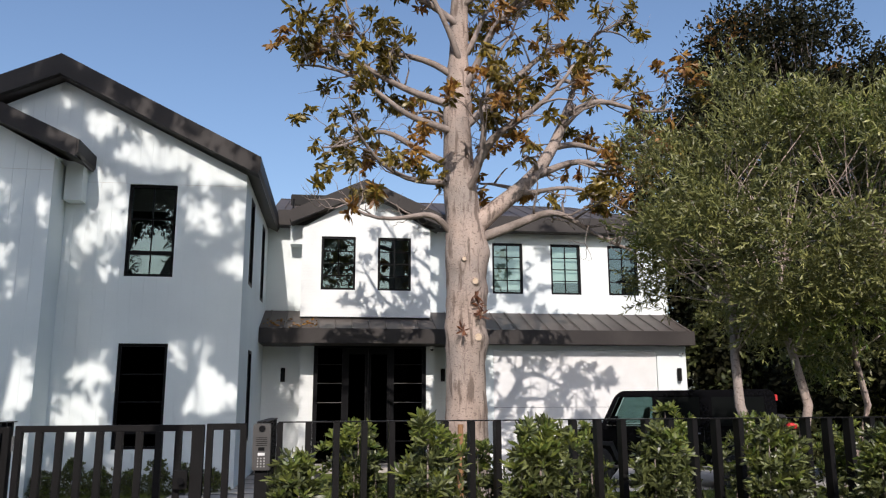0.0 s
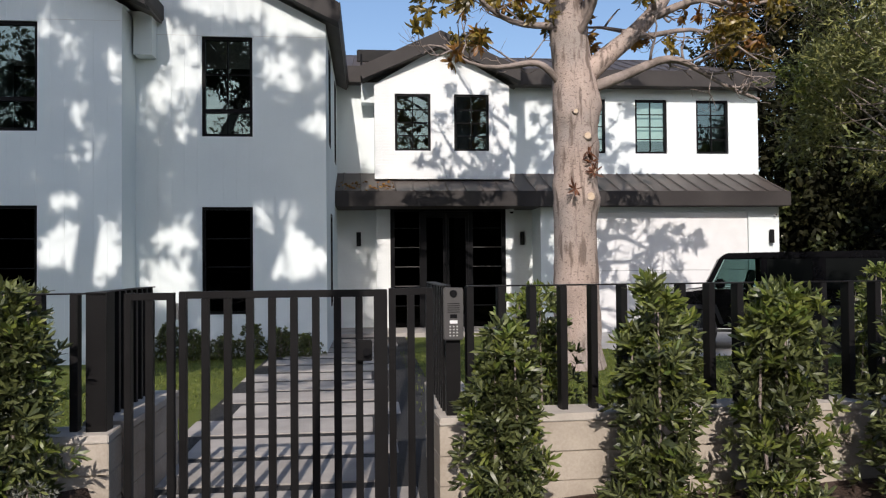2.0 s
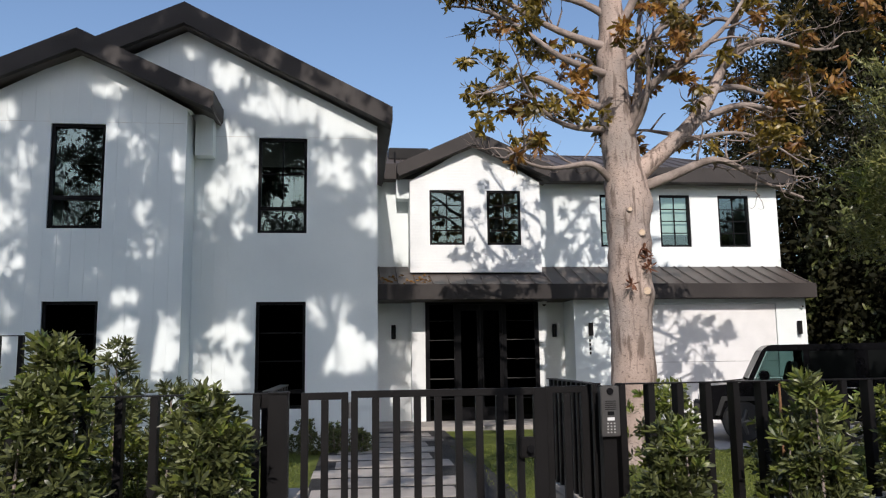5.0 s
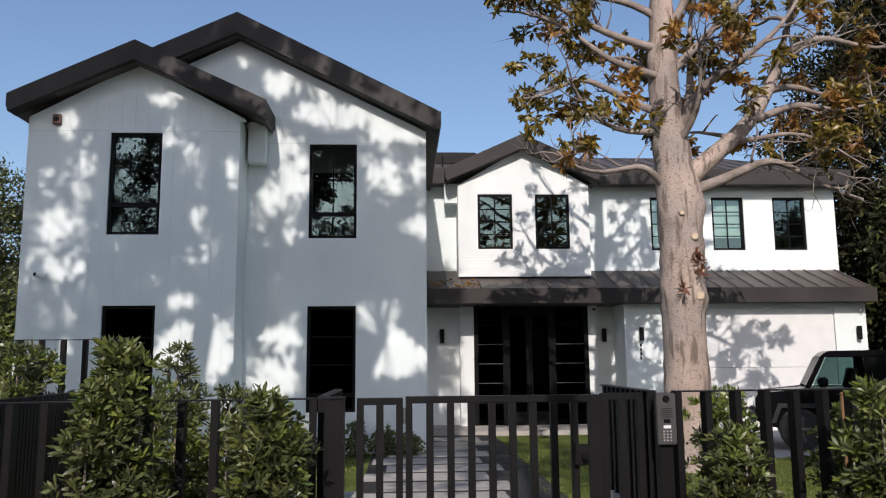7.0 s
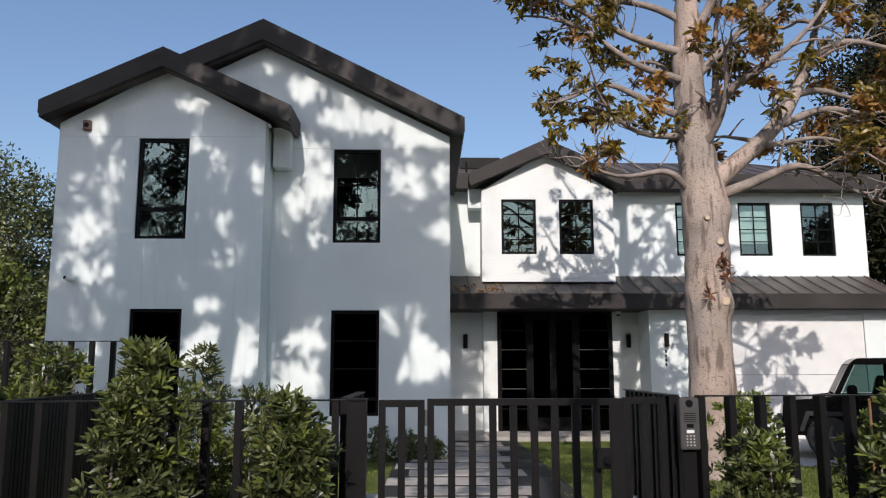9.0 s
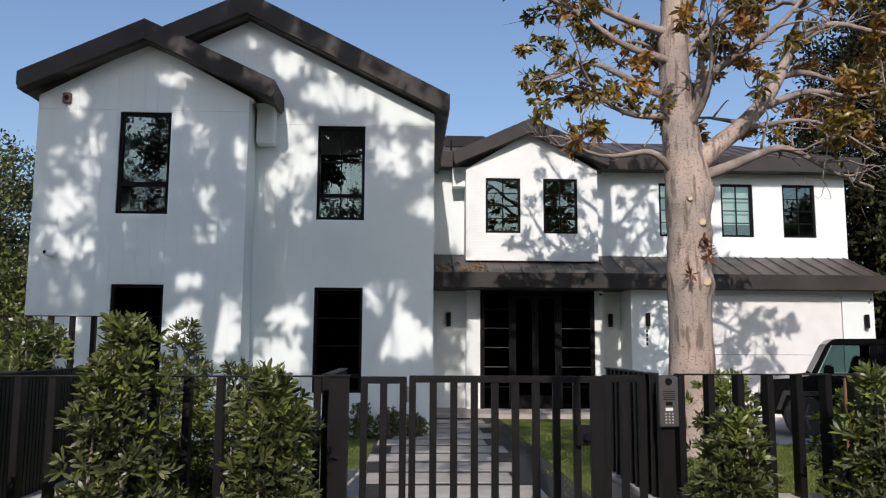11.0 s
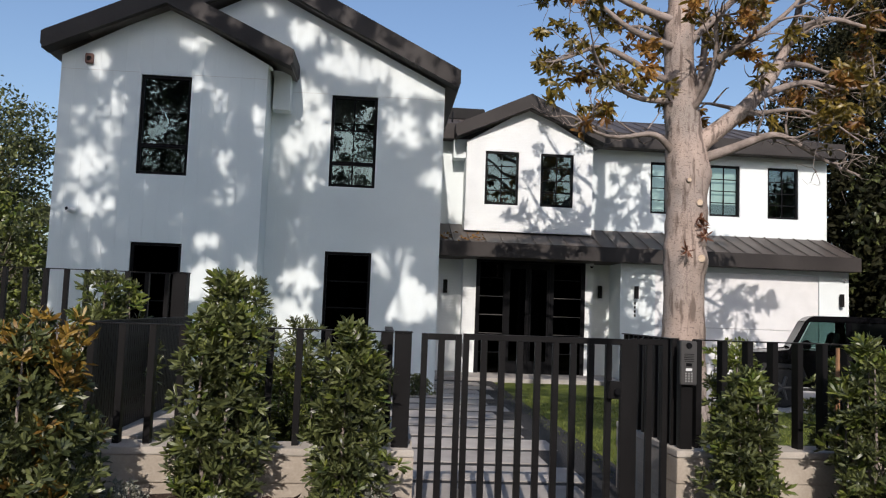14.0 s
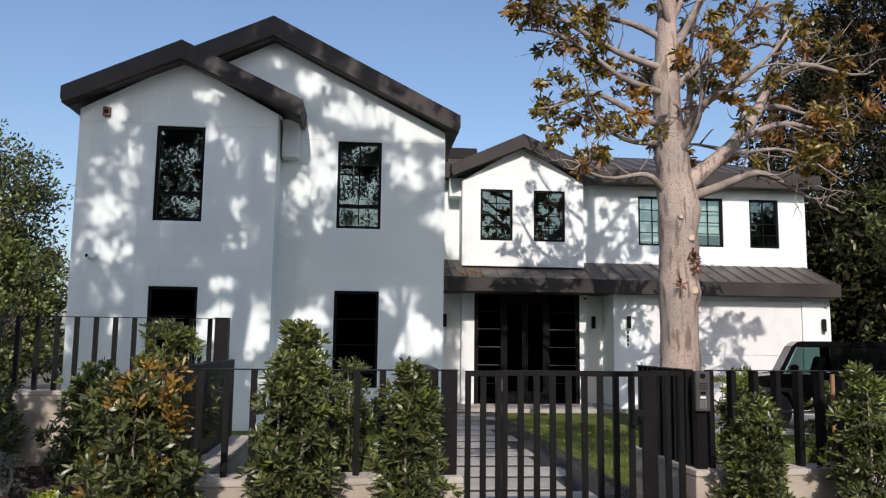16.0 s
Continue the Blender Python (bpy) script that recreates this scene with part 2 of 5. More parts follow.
def prism_x(bm, pts, x0, x1):
    """A polygon in y, z drawn out along x."""
    a = [bm.verts.new((x0, y, z)) for y, z in pts]
    b = [bm.verts.new((x1, y, z)) for y, z in pts]
    bm.faces.new(a)
    bm.faces.new(b[::-1])
    k = len(pts)
    for i in range(k):
        bm.faces.new((a[i], b[i], b[(i + 1) % k], a[(i + 1) % k]))


def finish(name, bm, mat, smooth=False, bevel=0.0):
    if bevel:
        bmesh.ops.bevel(bm, geom=bm.edges[:], offset=bevel, segments=2, affect="EDGES", clamp_overlap=True)
    bmesh.ops.recalc_face_normals(bm, faces=bm.faces[:])
    me = bpy.data.meshes.new(name)
    bm.to_mesh(me)
    bm.free()
    me.materials.append(mat)
    if smooth:
        me.polygons.foreach_set("use_smooth", [True] * len(me.polygons))
    return me


def part(name, bm, mat, parent=None, label="", smooth=False, bevel=0.0):
    ob = new(name, finish(name, bm, mat, smooth, bevel))
    if parent is not None:
        ob.parent = parent
    if label:
        ob["label"] = label
    return ob


def thing(name, label, category, at=(0, 0, 0), group="", kind=""):
    ob = new(name)
    ob.location = at
    ob.empty_display_size = 0.2
    return tagged(ob, label, category, group, kind)


def tube(bm, pts, radii, sides=8):
    """A tapered round limb along points."""
    rings = []
    for i, p in enumerate(pts):
        d = (Vector(pts[min(i + 1, len(pts) - 1)]) - Vector(pts[max(i - 1, 0)])).normalized()
        u = d.orthogonal().normalized() if abs(d.z) > 0.95 else d.cross(Vector((0, 0, 1))).normalized()
        w = d.cross(u)
        rings.append([bm.verts.new(Vector(p) + radii[i] * (math.cos(a) * u + math.sin(a) * w)) for a in [2 * math.pi * k / sides for k in range(sides)]])
    for a, b in zip(rings, rings[1:]):
        for k in range(sides):
            bm.faces.new((a[k], a[(k + 1) % sides], b[(k + 1) % sides], b[k]))
    bm.faces.new(rings[0][::-1])
    bm.faces.new(rings[-1])


def holed_wall(bm, x0, x1, z0, z1, y0, y1, holes):
    """An upright wall, one welded shell, with rectangular openings (x0, x1, z0, z1) through it."""
    xs = sorted({x0, x1, *[v for h in holes for v in h[:2] if x0 < v < x1]})
    zs = sorted({z0, z1, *[v for h in holes for v in h[2:] if z0 < v < z1]})
    cells = set()
    for i in range(len(xs) - 1):
        for k in range(len(zs) - 1):
            mx, mz = (xs[i] + xs[i + 1]) / 2, (zs[k] + zs[k + 1]) / 2
            if not any(h[0] < mx < h[1] and h[2] < mz < h[3] for h in holes):
                cells.add((i, k))
    made = {}

    def at(i, k, y):
        if (i, k, y) not in made:
            made[i, k, y] = bm.verts.new((xs[i], y, zs[k]))
        return made[i, k, y]

    for i, k in cells:
        bm.faces.new((at(i, k, y0), at(i + 1, k, y0), at(i + 1, k + 1, y0), at(i, k + 1, y0)))
        bm.faces.new((at(i, k + 1, y1), at(i + 1, k + 1, y1), at(i + 1, k, y1), at(i, k, y1)))
        for di, dk, a, b in ((-1, 0, (i, k), (i, k + 1)), (1, 0, (i + 1, k + 1), (i + 1, k)), (0, -1, (i + 1, k), (i, k)), (0, 1, (i, k + 1), (i + 1, k + 1))):
            if (i + di, k + dk) not in cells:
                bm.faces.new((at(*a, y0), at(*b, y0), at(*b, y1), at(*a, y1)))


# ---- ground ----
def slab(name, x0, x1, y0, y1, z0, z1, mat, label, category, kind="structure"):
    bm = bmesh.new()
    box(bm, x0, x1, y0, y1, z0, z1)
    return tagged(part(name, bm, mat), label, category, kind=kind)


FENCE_Y, FENCE_SLOPE = 6.42, 0.06


def fence_y(x):
    return FENCE_Y + FENCE_SLOPE * (x + 1.3)


slab("ground", -900, 900, -900, 900, -0.5, -0.02, M_SOIL, "plain earth that reaches the horizon", "ground")
slab("road", -200, 200, -12.0, -3.2, -0.02, 0.0, M_ASPHALT, "dark grey asphalt street in front of the house", "road")
slab("pavement", -60, 60, -3.2, 2.6, -0.02, 0.12, M_WALK, "light grey concrete pavement beside the street", "pavement")
# the raised yard
slab("lawn", -12, -3.55, 6.5, 15.6, -0.02, 0.14, M_LAWN, "mown green lawn beside the wing", "lawn")
slab("lawn", -1.42, 2.6, 14.2, 15.6, -0.02, 0.14, M_LAWN, "mown green lawn round the magnolia", "lawn")
slab("lawn", -1.42, 14, 6.5, 14.2, -0.02, 0.14, M_LAWN, "mown green lawn in dappled shade before the house", "lawn")
slab("lawn", -1.05, 2.2, 15.6, 18.6, -0.02, 0.14, M_LAWN, "strip of green lawn beside the entrance", "lawn")
slab("driveway", 2.6, 20, 14.2, 15.6, -0.02, 0.10, M_DRIVE, "light grey concrete driveway under the parked car", "driveway")
slab("driveway", 2.2, 20, 15.6, 19.5, -0.02, 0.10, M_DRIVE, "light grey concrete driveway before the garage", "driveway")
bm = bmesh.new()
grid = bmesh.ops.create_grid(bm, x_segments=160, y_segments=50, size=1)
for v in bm.verts:
    v.co.x, v.co.y = -12 + 12 * (v.co.x + 1), 2.6 + 2.05 * (v.co.y + 1)
    if v.co.x < -5.4:
        v.co.y = 2.6 + (v.co.y - 2.6) * 1.6
    edge = min(1, (v.co.y - 2.6) / 2.2)
    v.co.z = 0.1 + (0.33 if v.co.x < -2.3 else 0.14) * edge + 0.05 * noise.noise(v.co * 1.3) + 0.02 * noise.noise(v.co * 6)
    if -3.4 < v.co.x < -1.3:
        v.co.z = 0.09
tagged(part("garden_bed", bm, M_MULCH, smooth=True), "dark bark mulch bed in front of the concrete wall", "garden bed", kind="structure")

# ---- house ----
house = thing("house", "two-storey white stucco house with dark bronze metal roofs", "house", (0, 16, 0.2), kind="structure")
HP = Matrix.Translation((0, -16, -0.2))


def hpart(name, bm, mat, label="", parent=None, bevel=0.0):
    ob = part(name, bm, mat, parent or house, label, bevel=bevel)
    if parent is None:
        ob.matrix_parent_inverse = HP
    return ob


def gable(bm, x0, x1, ze, xa, za, y0, y1):
    prism_y(bm, [(x0, ze), (x1, ze), (xa, za)], y0, y1)


WIN_A = (-8.10, -7.21, 3.97, 5.78)
WIN_AL = (-8.10, -7.21, 0.90, 2.75)
WIN_B = (-4.74, -3.86, 4.02, 5.80)
WIN_BL = (-4.74, -3.86, 0.88, 2.775)
bm = bmesh.new()
holed_wall(bm, -9.51, -5.87, 0.1, 6.05, 14.75, 15.0, [WIN_A, WIN_AL])
hpart("wall", bm, M_STUCCO, "white stucco wall of the projecting bay")
bm = bmesh.new()
gable(bm, -9.51, -5.80, 6.05, -7.66, 7.05, 14.75, 15.0)
hpart("gable", bm, M_STUCCO, "white stucco gable of the projecting bay")
bm = bmesh.new()
holed_wall(bm, -5.87, -2.57, 0.1, 6.05, 15.5, 15.75, [WIN_B, WIN_BL])
hpart("wall", bm, M_STUCCO, "white stucco wall of the wing")
bm = bmesh.new()
gable(bm, -9.51, -2.57, 6.05, -6.07, 7.80, 15.5, 15.75)
hpart("gable", bm, M_STUCCO, "white stucco main gable")
bm = bmesh.new()
box(bm, -6.12, -5.87, 15.0, 15.5, 0.1, 6.05)
hpart("wall", bm, M_STUCCO)
bm = bmesh.new()
box(bm, -9.51, -9.26, 15.0, 26, 0.1, 6.05)
hpart("wall", bm, M_STUCCO)
bm = bmesh.new()
box(bm, -5.82, -5.51, 15.2, 15.497, 5.38, 6.12)
hpart("corbel", bm, M_STUCCO, "white box below the eave")
bm = bmesh.new()
SIDE = [(16.45, 17.10, 4.05, 5.85), (18.95, 19.6, 4.05, 5.85), (17.0, 17.6, 0.92, 2.76)]
ys = [15.75, 16.45, 17.0, 17.1, 17.6, 18.95, 19.6, 26]
for a, b in zip(ys, ys[1:]):
    hs = sorted((h[2], h[3]) for h in SIDE if h[0] < (a + b) / 2 < h[1])
    z = 0.1
    for c, d in hs:
        box(bm, -2.82, -2.57, a, b, z, c)
        z = d
    box(bm, -2.82, -2.57, a, b, z, 6.05)
hpart("wall", bm, M_STUCCO)

# main block, upper storey
WIN_R = [(3.30, 4.13, 4.49, 5.86), (4.90, 5.73, 4.49, 5.86), (6.50, 7.35, 4.49, 5.86)]
bm = bmesh.new()
holed_wall(bm, 1.55, 8.14, 3.6, 6.15, 20.52, 20.77, WIN_R)
hpart("wall", bm, M_STUCCO, "white stucco upper wall with three windows")
bm = bmesh.new()
box(bm, -2.57, -1.66, 20.52, 20.77, 3.6, 6.15)
hpart("wall", bm, M_STUCCO)
bm = bmesh.new()
box(bm, 7.89, 8.14, 20.77, 26, 0.1, 6.15)
hpart("wall", bm, M_STUCCO)
WIN_D = [(-1.19, -0.34, 4.43, 5.785), (0.22, 1.06, 4.43, 5.785)]
bm = bmesh.new()
holed_wall(bm, -1.67, 1.55, 3.76, 6.0, 19.83, 20.08, WIN_D)
hpart("wall", bm, M_BRICKWHITE, "white painted brick wall over the entrance")
bm = bmesh.new()
gable(bm, -1.67, 1.55, 6.0, -0.07, 6.95, 19.83, 20.08)
hpart("gable", bm, M_BRICKWHITE, "white painted brick gable over the entrance")
for x0, x1, z0, z1 in ((-1.67, -1.45, 3.78, 6.1), (1.33, 1.55, 3.78, 6.1), (-1.67, 1.55, 3.6, 3.775)):
    bm = bmesh.new()
    box(bm, x0, x1, 20.08, 20.6, z0, z1)
    hpart("wall", bm, M_BRICKWHITE)
# ground storey
for x0, x1, y0, z0, z1 in ((-2.57, -1.64, 20.3, 0.1, 3.7), (-1.64, -1.31, 20.0, 0.1, 3.7), (1.46, 1.68, 20.0, 0.1, 3.7), (1.68, 2.2, 20.3, 0.1, 3.7), (-1.31, 1.46, 20.0, 3.11, 3.7)):
    bm = bmesh.new()
    box(bm, x0, x1, y0, 20.55, z0, z1)
    hpart("wall", bm, M_BRICKWHITE, "white painted brick wall at the entrance")
bm = bmesh.new()
box(bm, -1.98, -1.66, 20.1, 20.52, 5.62, 6.1)
hpart("corbel", bm, M_STUCCO, "white box below the eave")
bm = bmesh.new()
holed_wall(bm, 2.18, 8.02, 0.08, 3.3, 19.35, 19.6, [(3.05, 7.25, -1, 2.93)])
hpart("wall", bm, M_STUCCO, "white stucco wall round the garage door")
for x0, x1, y1 in ((2.18, 2.43, 20.5), (7.77, 8.02, 24)):
    bm = bmesh.new()
    box(bm, x0, x1, 19.6, y1, 0.08, 3.3)
    hpart("wall", bm, M_STUCCO)
garage = None
for k in range(2):
    bm = bmesh.new()
    box(bm, 3.06, 7.24, 19.375, 19.44, 0.10 + 1.45 * k, 1.542 + 1.38 * k)
    if garage is None:
        garage = hpart("garage_door", bm, M_WHITE, "white smooth panelled garage door, closed", bevel=0.004)
    else:
        part("panel", bm, M_WHITE, garage, bevel=0.004)
# closing walls, floors
bm = bmesh.new()
box(bm, -9.5, 8.0, 25.8, 26.0, 0.1, 6.0)
hpart("back_wall", bm, M_STUCCO)
# floors and partitions; their dark colour stands for missing room light
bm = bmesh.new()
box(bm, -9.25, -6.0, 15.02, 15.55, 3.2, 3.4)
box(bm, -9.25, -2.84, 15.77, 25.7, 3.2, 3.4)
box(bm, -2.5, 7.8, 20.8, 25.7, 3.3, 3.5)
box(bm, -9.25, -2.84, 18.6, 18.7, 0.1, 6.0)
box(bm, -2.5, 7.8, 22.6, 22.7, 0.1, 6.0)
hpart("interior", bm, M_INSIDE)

# roofs


def seams(roof, rows, mat=M_ROOF):
    """Raised seams of a metal roof, one mesh each."""
    for p, q in rows:
        bm = bmesh.new()
        tube(bm, [p, q], [0.016, 0.016], 4)
        part("seam", bm, mat, roof)


def pitched(xa, za, xl, zl, xr, zr, y0, y1, t, label, depth=0.36, step=0.42):
    """Two sloping slabs meeting at a ridge, with a deep boxed rake in front and seams."""
    bm = bmesh.new()
    prism_y(bm, [(xl, zl), (xa, za), (xr, zr), (xr, zr - t), (xa, za - t * 1.18), (xl, zl - t)], y0 + 0.1, y1)
    roof = hpart("roof", bm, M_ROOF, label)
    d = depth
    bm = bmesh.new()
    prism_y(bm, [(xl, zl + 0.025), (xa, za + 0.03), (xa, za + 0.03 - d * 1.18), (xl, zl - d)], y0, y0 + 0.32)
    part("fascia", bm, M_FASCIA, roof, "deep dark bronze fascia")
    bm = bmesh.new()
    prism_y(bm, [(xa, za + 0.03), (xr, zr + 0.025), (xr, zr - d), (xa, za + 0.03 - d * 1.18)], y0 + 0.001, y0 + 0.319)
    part("fascia", bm, M_FASCIA, roof, "deep dark bronze fascia")
    for x, z, e in ((xl, zl, -1), (xr, zr, 1)):
        bm = bmesh.new()
        prism_y(bm, [(x - 0.004 * e, z + 0.02), (x + 0.035 * e, z + 0.02), (x + 0.035 * e, z - d * 0.72), (x - 0.004 * e, z - d * 0.86)], y0 + 0.02, y1)
        part("gutter", bm, M_FASCIA, roof)
    k = int((y1 - y0) / step)
    rows = []
    for i in range(1, k):
        y = y0 + step * i + 0.1
        rows += [((xl, y, zl + 0.01), (xa, y, za + 0.01)), ((xa, y, za + 0.01), (xr, y, zr + 0.01))]
    seams(roof, rows)
    return roof


pitched(-7.66, 7.33, -9.74, 6.36, -5.42, 6.29, 14.42, 15.6, 0.29, "dark bronze gabled metal roof over the projecting bay", 0.30)
pitched(-6.08, 8.21, -9.70, 6.52, -2.33, 6.33, 15.17, 26.3, 0.33, "dark bronze gabled metal roof of the wing", 0.34, 0.6)
pitched(-0.10, 7.20, -1.95, 6.36, 1.80, 6.36, 19.55, 23.0, 0.29, "dark bronze gabled roof over the entrance bay", 0.30)
bm = bmesh.new()
RIDGE = 7.62
v = [bm.verts.new(c) for c in ((-2.5, 20.2, 6.47), (8.36, 20.2, 6.47), (8.36, 26.4, 6.47), (-2.5, 26.4, 6.47), (-2.5, 23.4, RIDGE), (6.4, 23.4, RIDGE), (-2.5, 20.2, 6.12), (8.36, 20.2, 6.12), (8.36, 26.4, 6.12), (-2.5, 26.4, 6.12))]
for f in ((0, 1, 5, 4), (1, 2, 5), (2, 3, 4, 5), (0, 4, 3, 9, 6), (6, 7, 1, 0), (7, 8, 2, 1), (8, 9, 3, 2), (6, 9, 8, 7)):
    bm.faces.new([v[i] for i in f])
main_roof = hpart("roof", bm, M_ROOF, "dark bronze standing seam main roof")
bm = bmesh.new()
box(bm, -2.32, 8.4, 20.08, 20.2, 6.10, 6.50)
part("fascia", bm, M_FASCIA, main_roof, "dark bronze fascia and gutter", bevel=0.012)
rows = []
for i in range(25):
    x = -2.2 + 0.42 * i
    f = 1.0 if x < 6.4 else (8.36 - x) / 1.96
    rows.append(((x, 20.2, 6.48), (x, 20.2 + 3.2 * f, 6.48 + (RIDGE - 6.47) * f)))
rows += [((-2.5, 23.4, RIDGE + 0.01), (6.4, 23.4, RIDGE + 0.01)), ((6.4, 23.4, RIDGE + 0.01), (8.36, 20.2, 6.48))]
seams(main_roof, rows)
bm = bmesh.new()
prism_x(bm, [(19.06, 3.40), (20.0, 3.76), (20.52, 3.97), (20.52, 3.5), (19.06, 3.1)], -2.57, 8.10)
porch = hpart("porch_roof", bm, M_ROOF, "bronze standing seam porch roof over entrance and garage")
bm = bmesh.new()
box(bm, -2.56, 8.13, 18.98, 19.06, 3.05, 3.40)
part("fascia", bm, M_FASCIA, porch, "deep dark bronze fascia", bevel=0.01)
# soffit takes the fascia colour to draw the shadow line below the eave
bm = bmesh.new()
box(bm, -2.56, 8.10, 19.06, 20.3, 3.05, 3.10)
part("soffit", bm, M_FASCIA, porch, "soffit board coloured dark for the shade under the eave")
seams(porch, [((-2.4 + 0.40 * i, 19.03, 3.41), (-2.4 + 0.40 * i, 19.82 if -1.7 < -2.4 + 0.40 * i < 1.6 else 20.51, 3.70 if -1.7 < -2.4 + 0.40 * i < 1.6 else 3.98)) for i in range(27)])
bm = bmesh.new()
box(bm, -2.10, -1.02, 21.7, 22.5, 7.02, 7.34)
hpart("skylight", bm, M_BLACK, "flat black roof hatch", bevel=0.02)
for x in (-1.98, -1.1):
    bm = bmesh.new()
    tube(bm, [(x, 20.9, 6.6), (x, 20.9, 7.0)], [0.025, 0.025], 8)
    hpart("vent_pipe", bm, M_BLACK, "thin black vent pipe")

# windows and doors


def window(x0, x1, z0, z1, y, cols, bars, transom=None, glass=M_GLASS, blind=0.0):
    """A black framed window set into an opening: frame, sash bars, panes."""
    fw = 0.055
    bm = bmesh.new()
    box(bm, x0, x0 + fw, y + 0.03, y + 0.13, z0, z1)
    box(bm, x1 - fw, x1, y + 0.03, y + 0.13, z0, z1)
    box(bm, x0 + fw, x1 - fw, y + 0.03, y + 0.13, z1 - fw, z1)
    box(bm, x0 + fw, x1 - fw, y + 0.03, y + 0.13, z0, z0 + fw)
    w = hpart("window", bm, M_FRAME, "black metal framed window")
    if transom:
        bm = bmesh.new()
        box(bm, x0 + fw, x1 - fw, y + 0.035, y + 0.125, transom - 0.035, transom + 0.035)
        part("transom", bm, M_FRAME, w)
    low = transom + 0.035 if transom else z0 + fw
    for i in range(1, cols):
        x = x0 + fw + (x1 - x0 - 2 * fw) * i / cols
        bm = bmesh.new()
        box(bm, x - 0.011, x + 0.011, y + 0.06, y + 0.10, z0 + fw, z1 - fw)
        part("muntin", bm, M_FRAME, w)
    for i in range(1, bars):
        z = low + (z1 - fw - low) * i / bars
        bm = bmesh.new()
        box(bm, x0 + fw, x1 - fw, y + 0.062, y + 0.098, z - 0.011, z + 0.011)
        part("muntin", bm, M_FRAME, w)
    bm = bmesh.new()
    bm.faces.new([bm.verts.new(c) for c in ((x0 + fw, y + 0.08, z0 + fw), (x1 - fw, y + 0.08, z0 + fw), (x1 - fw, y + 0.08, z1 - fw), (x0 + fw, y + 0.08, z1 - fw))])
    pane = part("pane", bm, glass, w, "reflecting window glass")
    pane.visible_shadow = False
    if blind:
        bm = bmesh.new()
        box(bm, x0 + 0.01, x1 - 0.01, y + 0.19, y + 0.195, z0 + (1 - blind) * (z1 - z0), z1)
        part("blind", bm, M_BLIND, w, "pale roller blind")
    return w


window(*WIN_A, 14.75, 1, 1, 4.50, M_GLASS)
window(*WIN_B, 15.5, 2, 2, 4.48, M_GLASS)
window(*WIN_AL, 14.75, 1, 3, 1.20, M_DARKGLASS)
window(*WIN_BL, 15.5, 1, 3, 1.18, M_DARKGLASS)
for h in WIN_D:
    window(*h, 19.83, 2, 4, None, M_GLASS)
for h, b in zip(WIN_R, (0.9, 0.75, 0.0)):
    window(*h, 20.52, 2, 4, None, M_GLASS, b)
for h in SIDE:
    bm = bmesh.new()
    box(bm, -2.62, -2.56, h[0], h[0] + 0.06, h[2], h[3])
    box(bm, -2.62, -2.56, h[1] - 0.06, h[1], h[2], h[3])
    box(bm, -2.62, -2.56, h[0] + 0.06, h[1] - 0.06, h[3] - 0.06, h[3])
    box(bm, -2.62, -2.56, h[0] + 0.06, h[1] - 0.06, h[2], h[2] + 0.06)
    w = hpart("window", bm, M_FRAME, "narrow black framed side window")
    bm = bmesh.new()
    box(bm, -2.605, -2.60, h[0] + 0.06, h[1] - 0.06, h[2] + 0.06, h[3] - 0.06)
    part("pane", bm, M_DARKGLASS, w)

# the entrance: two glazed leaves between glazed side panels
bm = bmesh.new()
for x in (-1.31, -0.62, 0.56, 1.36):
    box(bm, x, x + 0.10, 19.96, 20.08, 0.22, 3.11)
box(bm, -1.21, 1.36, 19.965, 20.075, 3.0, 3.11)
entrance = hpart("door", bm, M_FRAME, "tall black glazed double door with side panels")
for x0, x1 in ((-0.52, 0.015), (0.025, 0.56)):
    bm = bmesh.new()
    box(bm, x0, x0 + 0.07, 19.98, 20.04, 0.24, 2.99)
    box(bm, x1 - 0.07, x1, 19.98, 20.04, 0.24, 2.99)
    box(bm, x0 + 0.07, x1 - 0.07, 19.98, 20.04, 0.24, 0.55)
    box(bm, x0 + 0.07, x1 - 0.07, 19.98, 20.04, 2.85, 2.99)
    leaf = part("door_leaf", bm, M_FRAME, entrance)
    bm = bmesh.new()
    box(bm, x0 + 0.07, x1 - 0.07, 20.005, 20.015, 0.55, 2.85)
    part("pane", bm, M_DARKGLASS, leaf)
    bm = bmesh.new()
    hx = x1 - 0.035 if x0 < -0.1 else x0 + 0.035
    tube(bm, [(hx, 19.98, 1.0), (hx, 19.93, 1.02), (hx, 19.93, 1.68), (hx, 19.98, 1.70)], [0.012] * 4, 8)
    part("handle", bm, M_BLACK, leaf, "long black bar handle")
for x0, x1 in ((-1.21, -0.62), (0.66, 1.36)):
    bm = bmesh.new()
    box(bm, x0, x1, 20.02, 20.03, 0.24, 3.0)
    part("pane", bm, M_DARKGLASS, entrance)
    for z in (0.75, 1.22, 1.68, 2.14, 2.6):
        bm = bmesh.new()
        box(bm, x0, x1, 19.99, 20.05, z - 0.009, z + 0.009)
        # middle rows in paler metal, painting the light they catch
        part("muntin", bm, M_GUNMETAL if z in (1.22, 1.68, 2.14) else M_FRAME, entrance)
bm = bmesh.new()
box(bm, -2.5, 2.15, 18.5, 20.3, 0.1, 0.235)
tagged(part("entrance_step", bm, M_PAVER, bevel=0.01), "broad grey stone step before the entrance", "step", kind="structure")
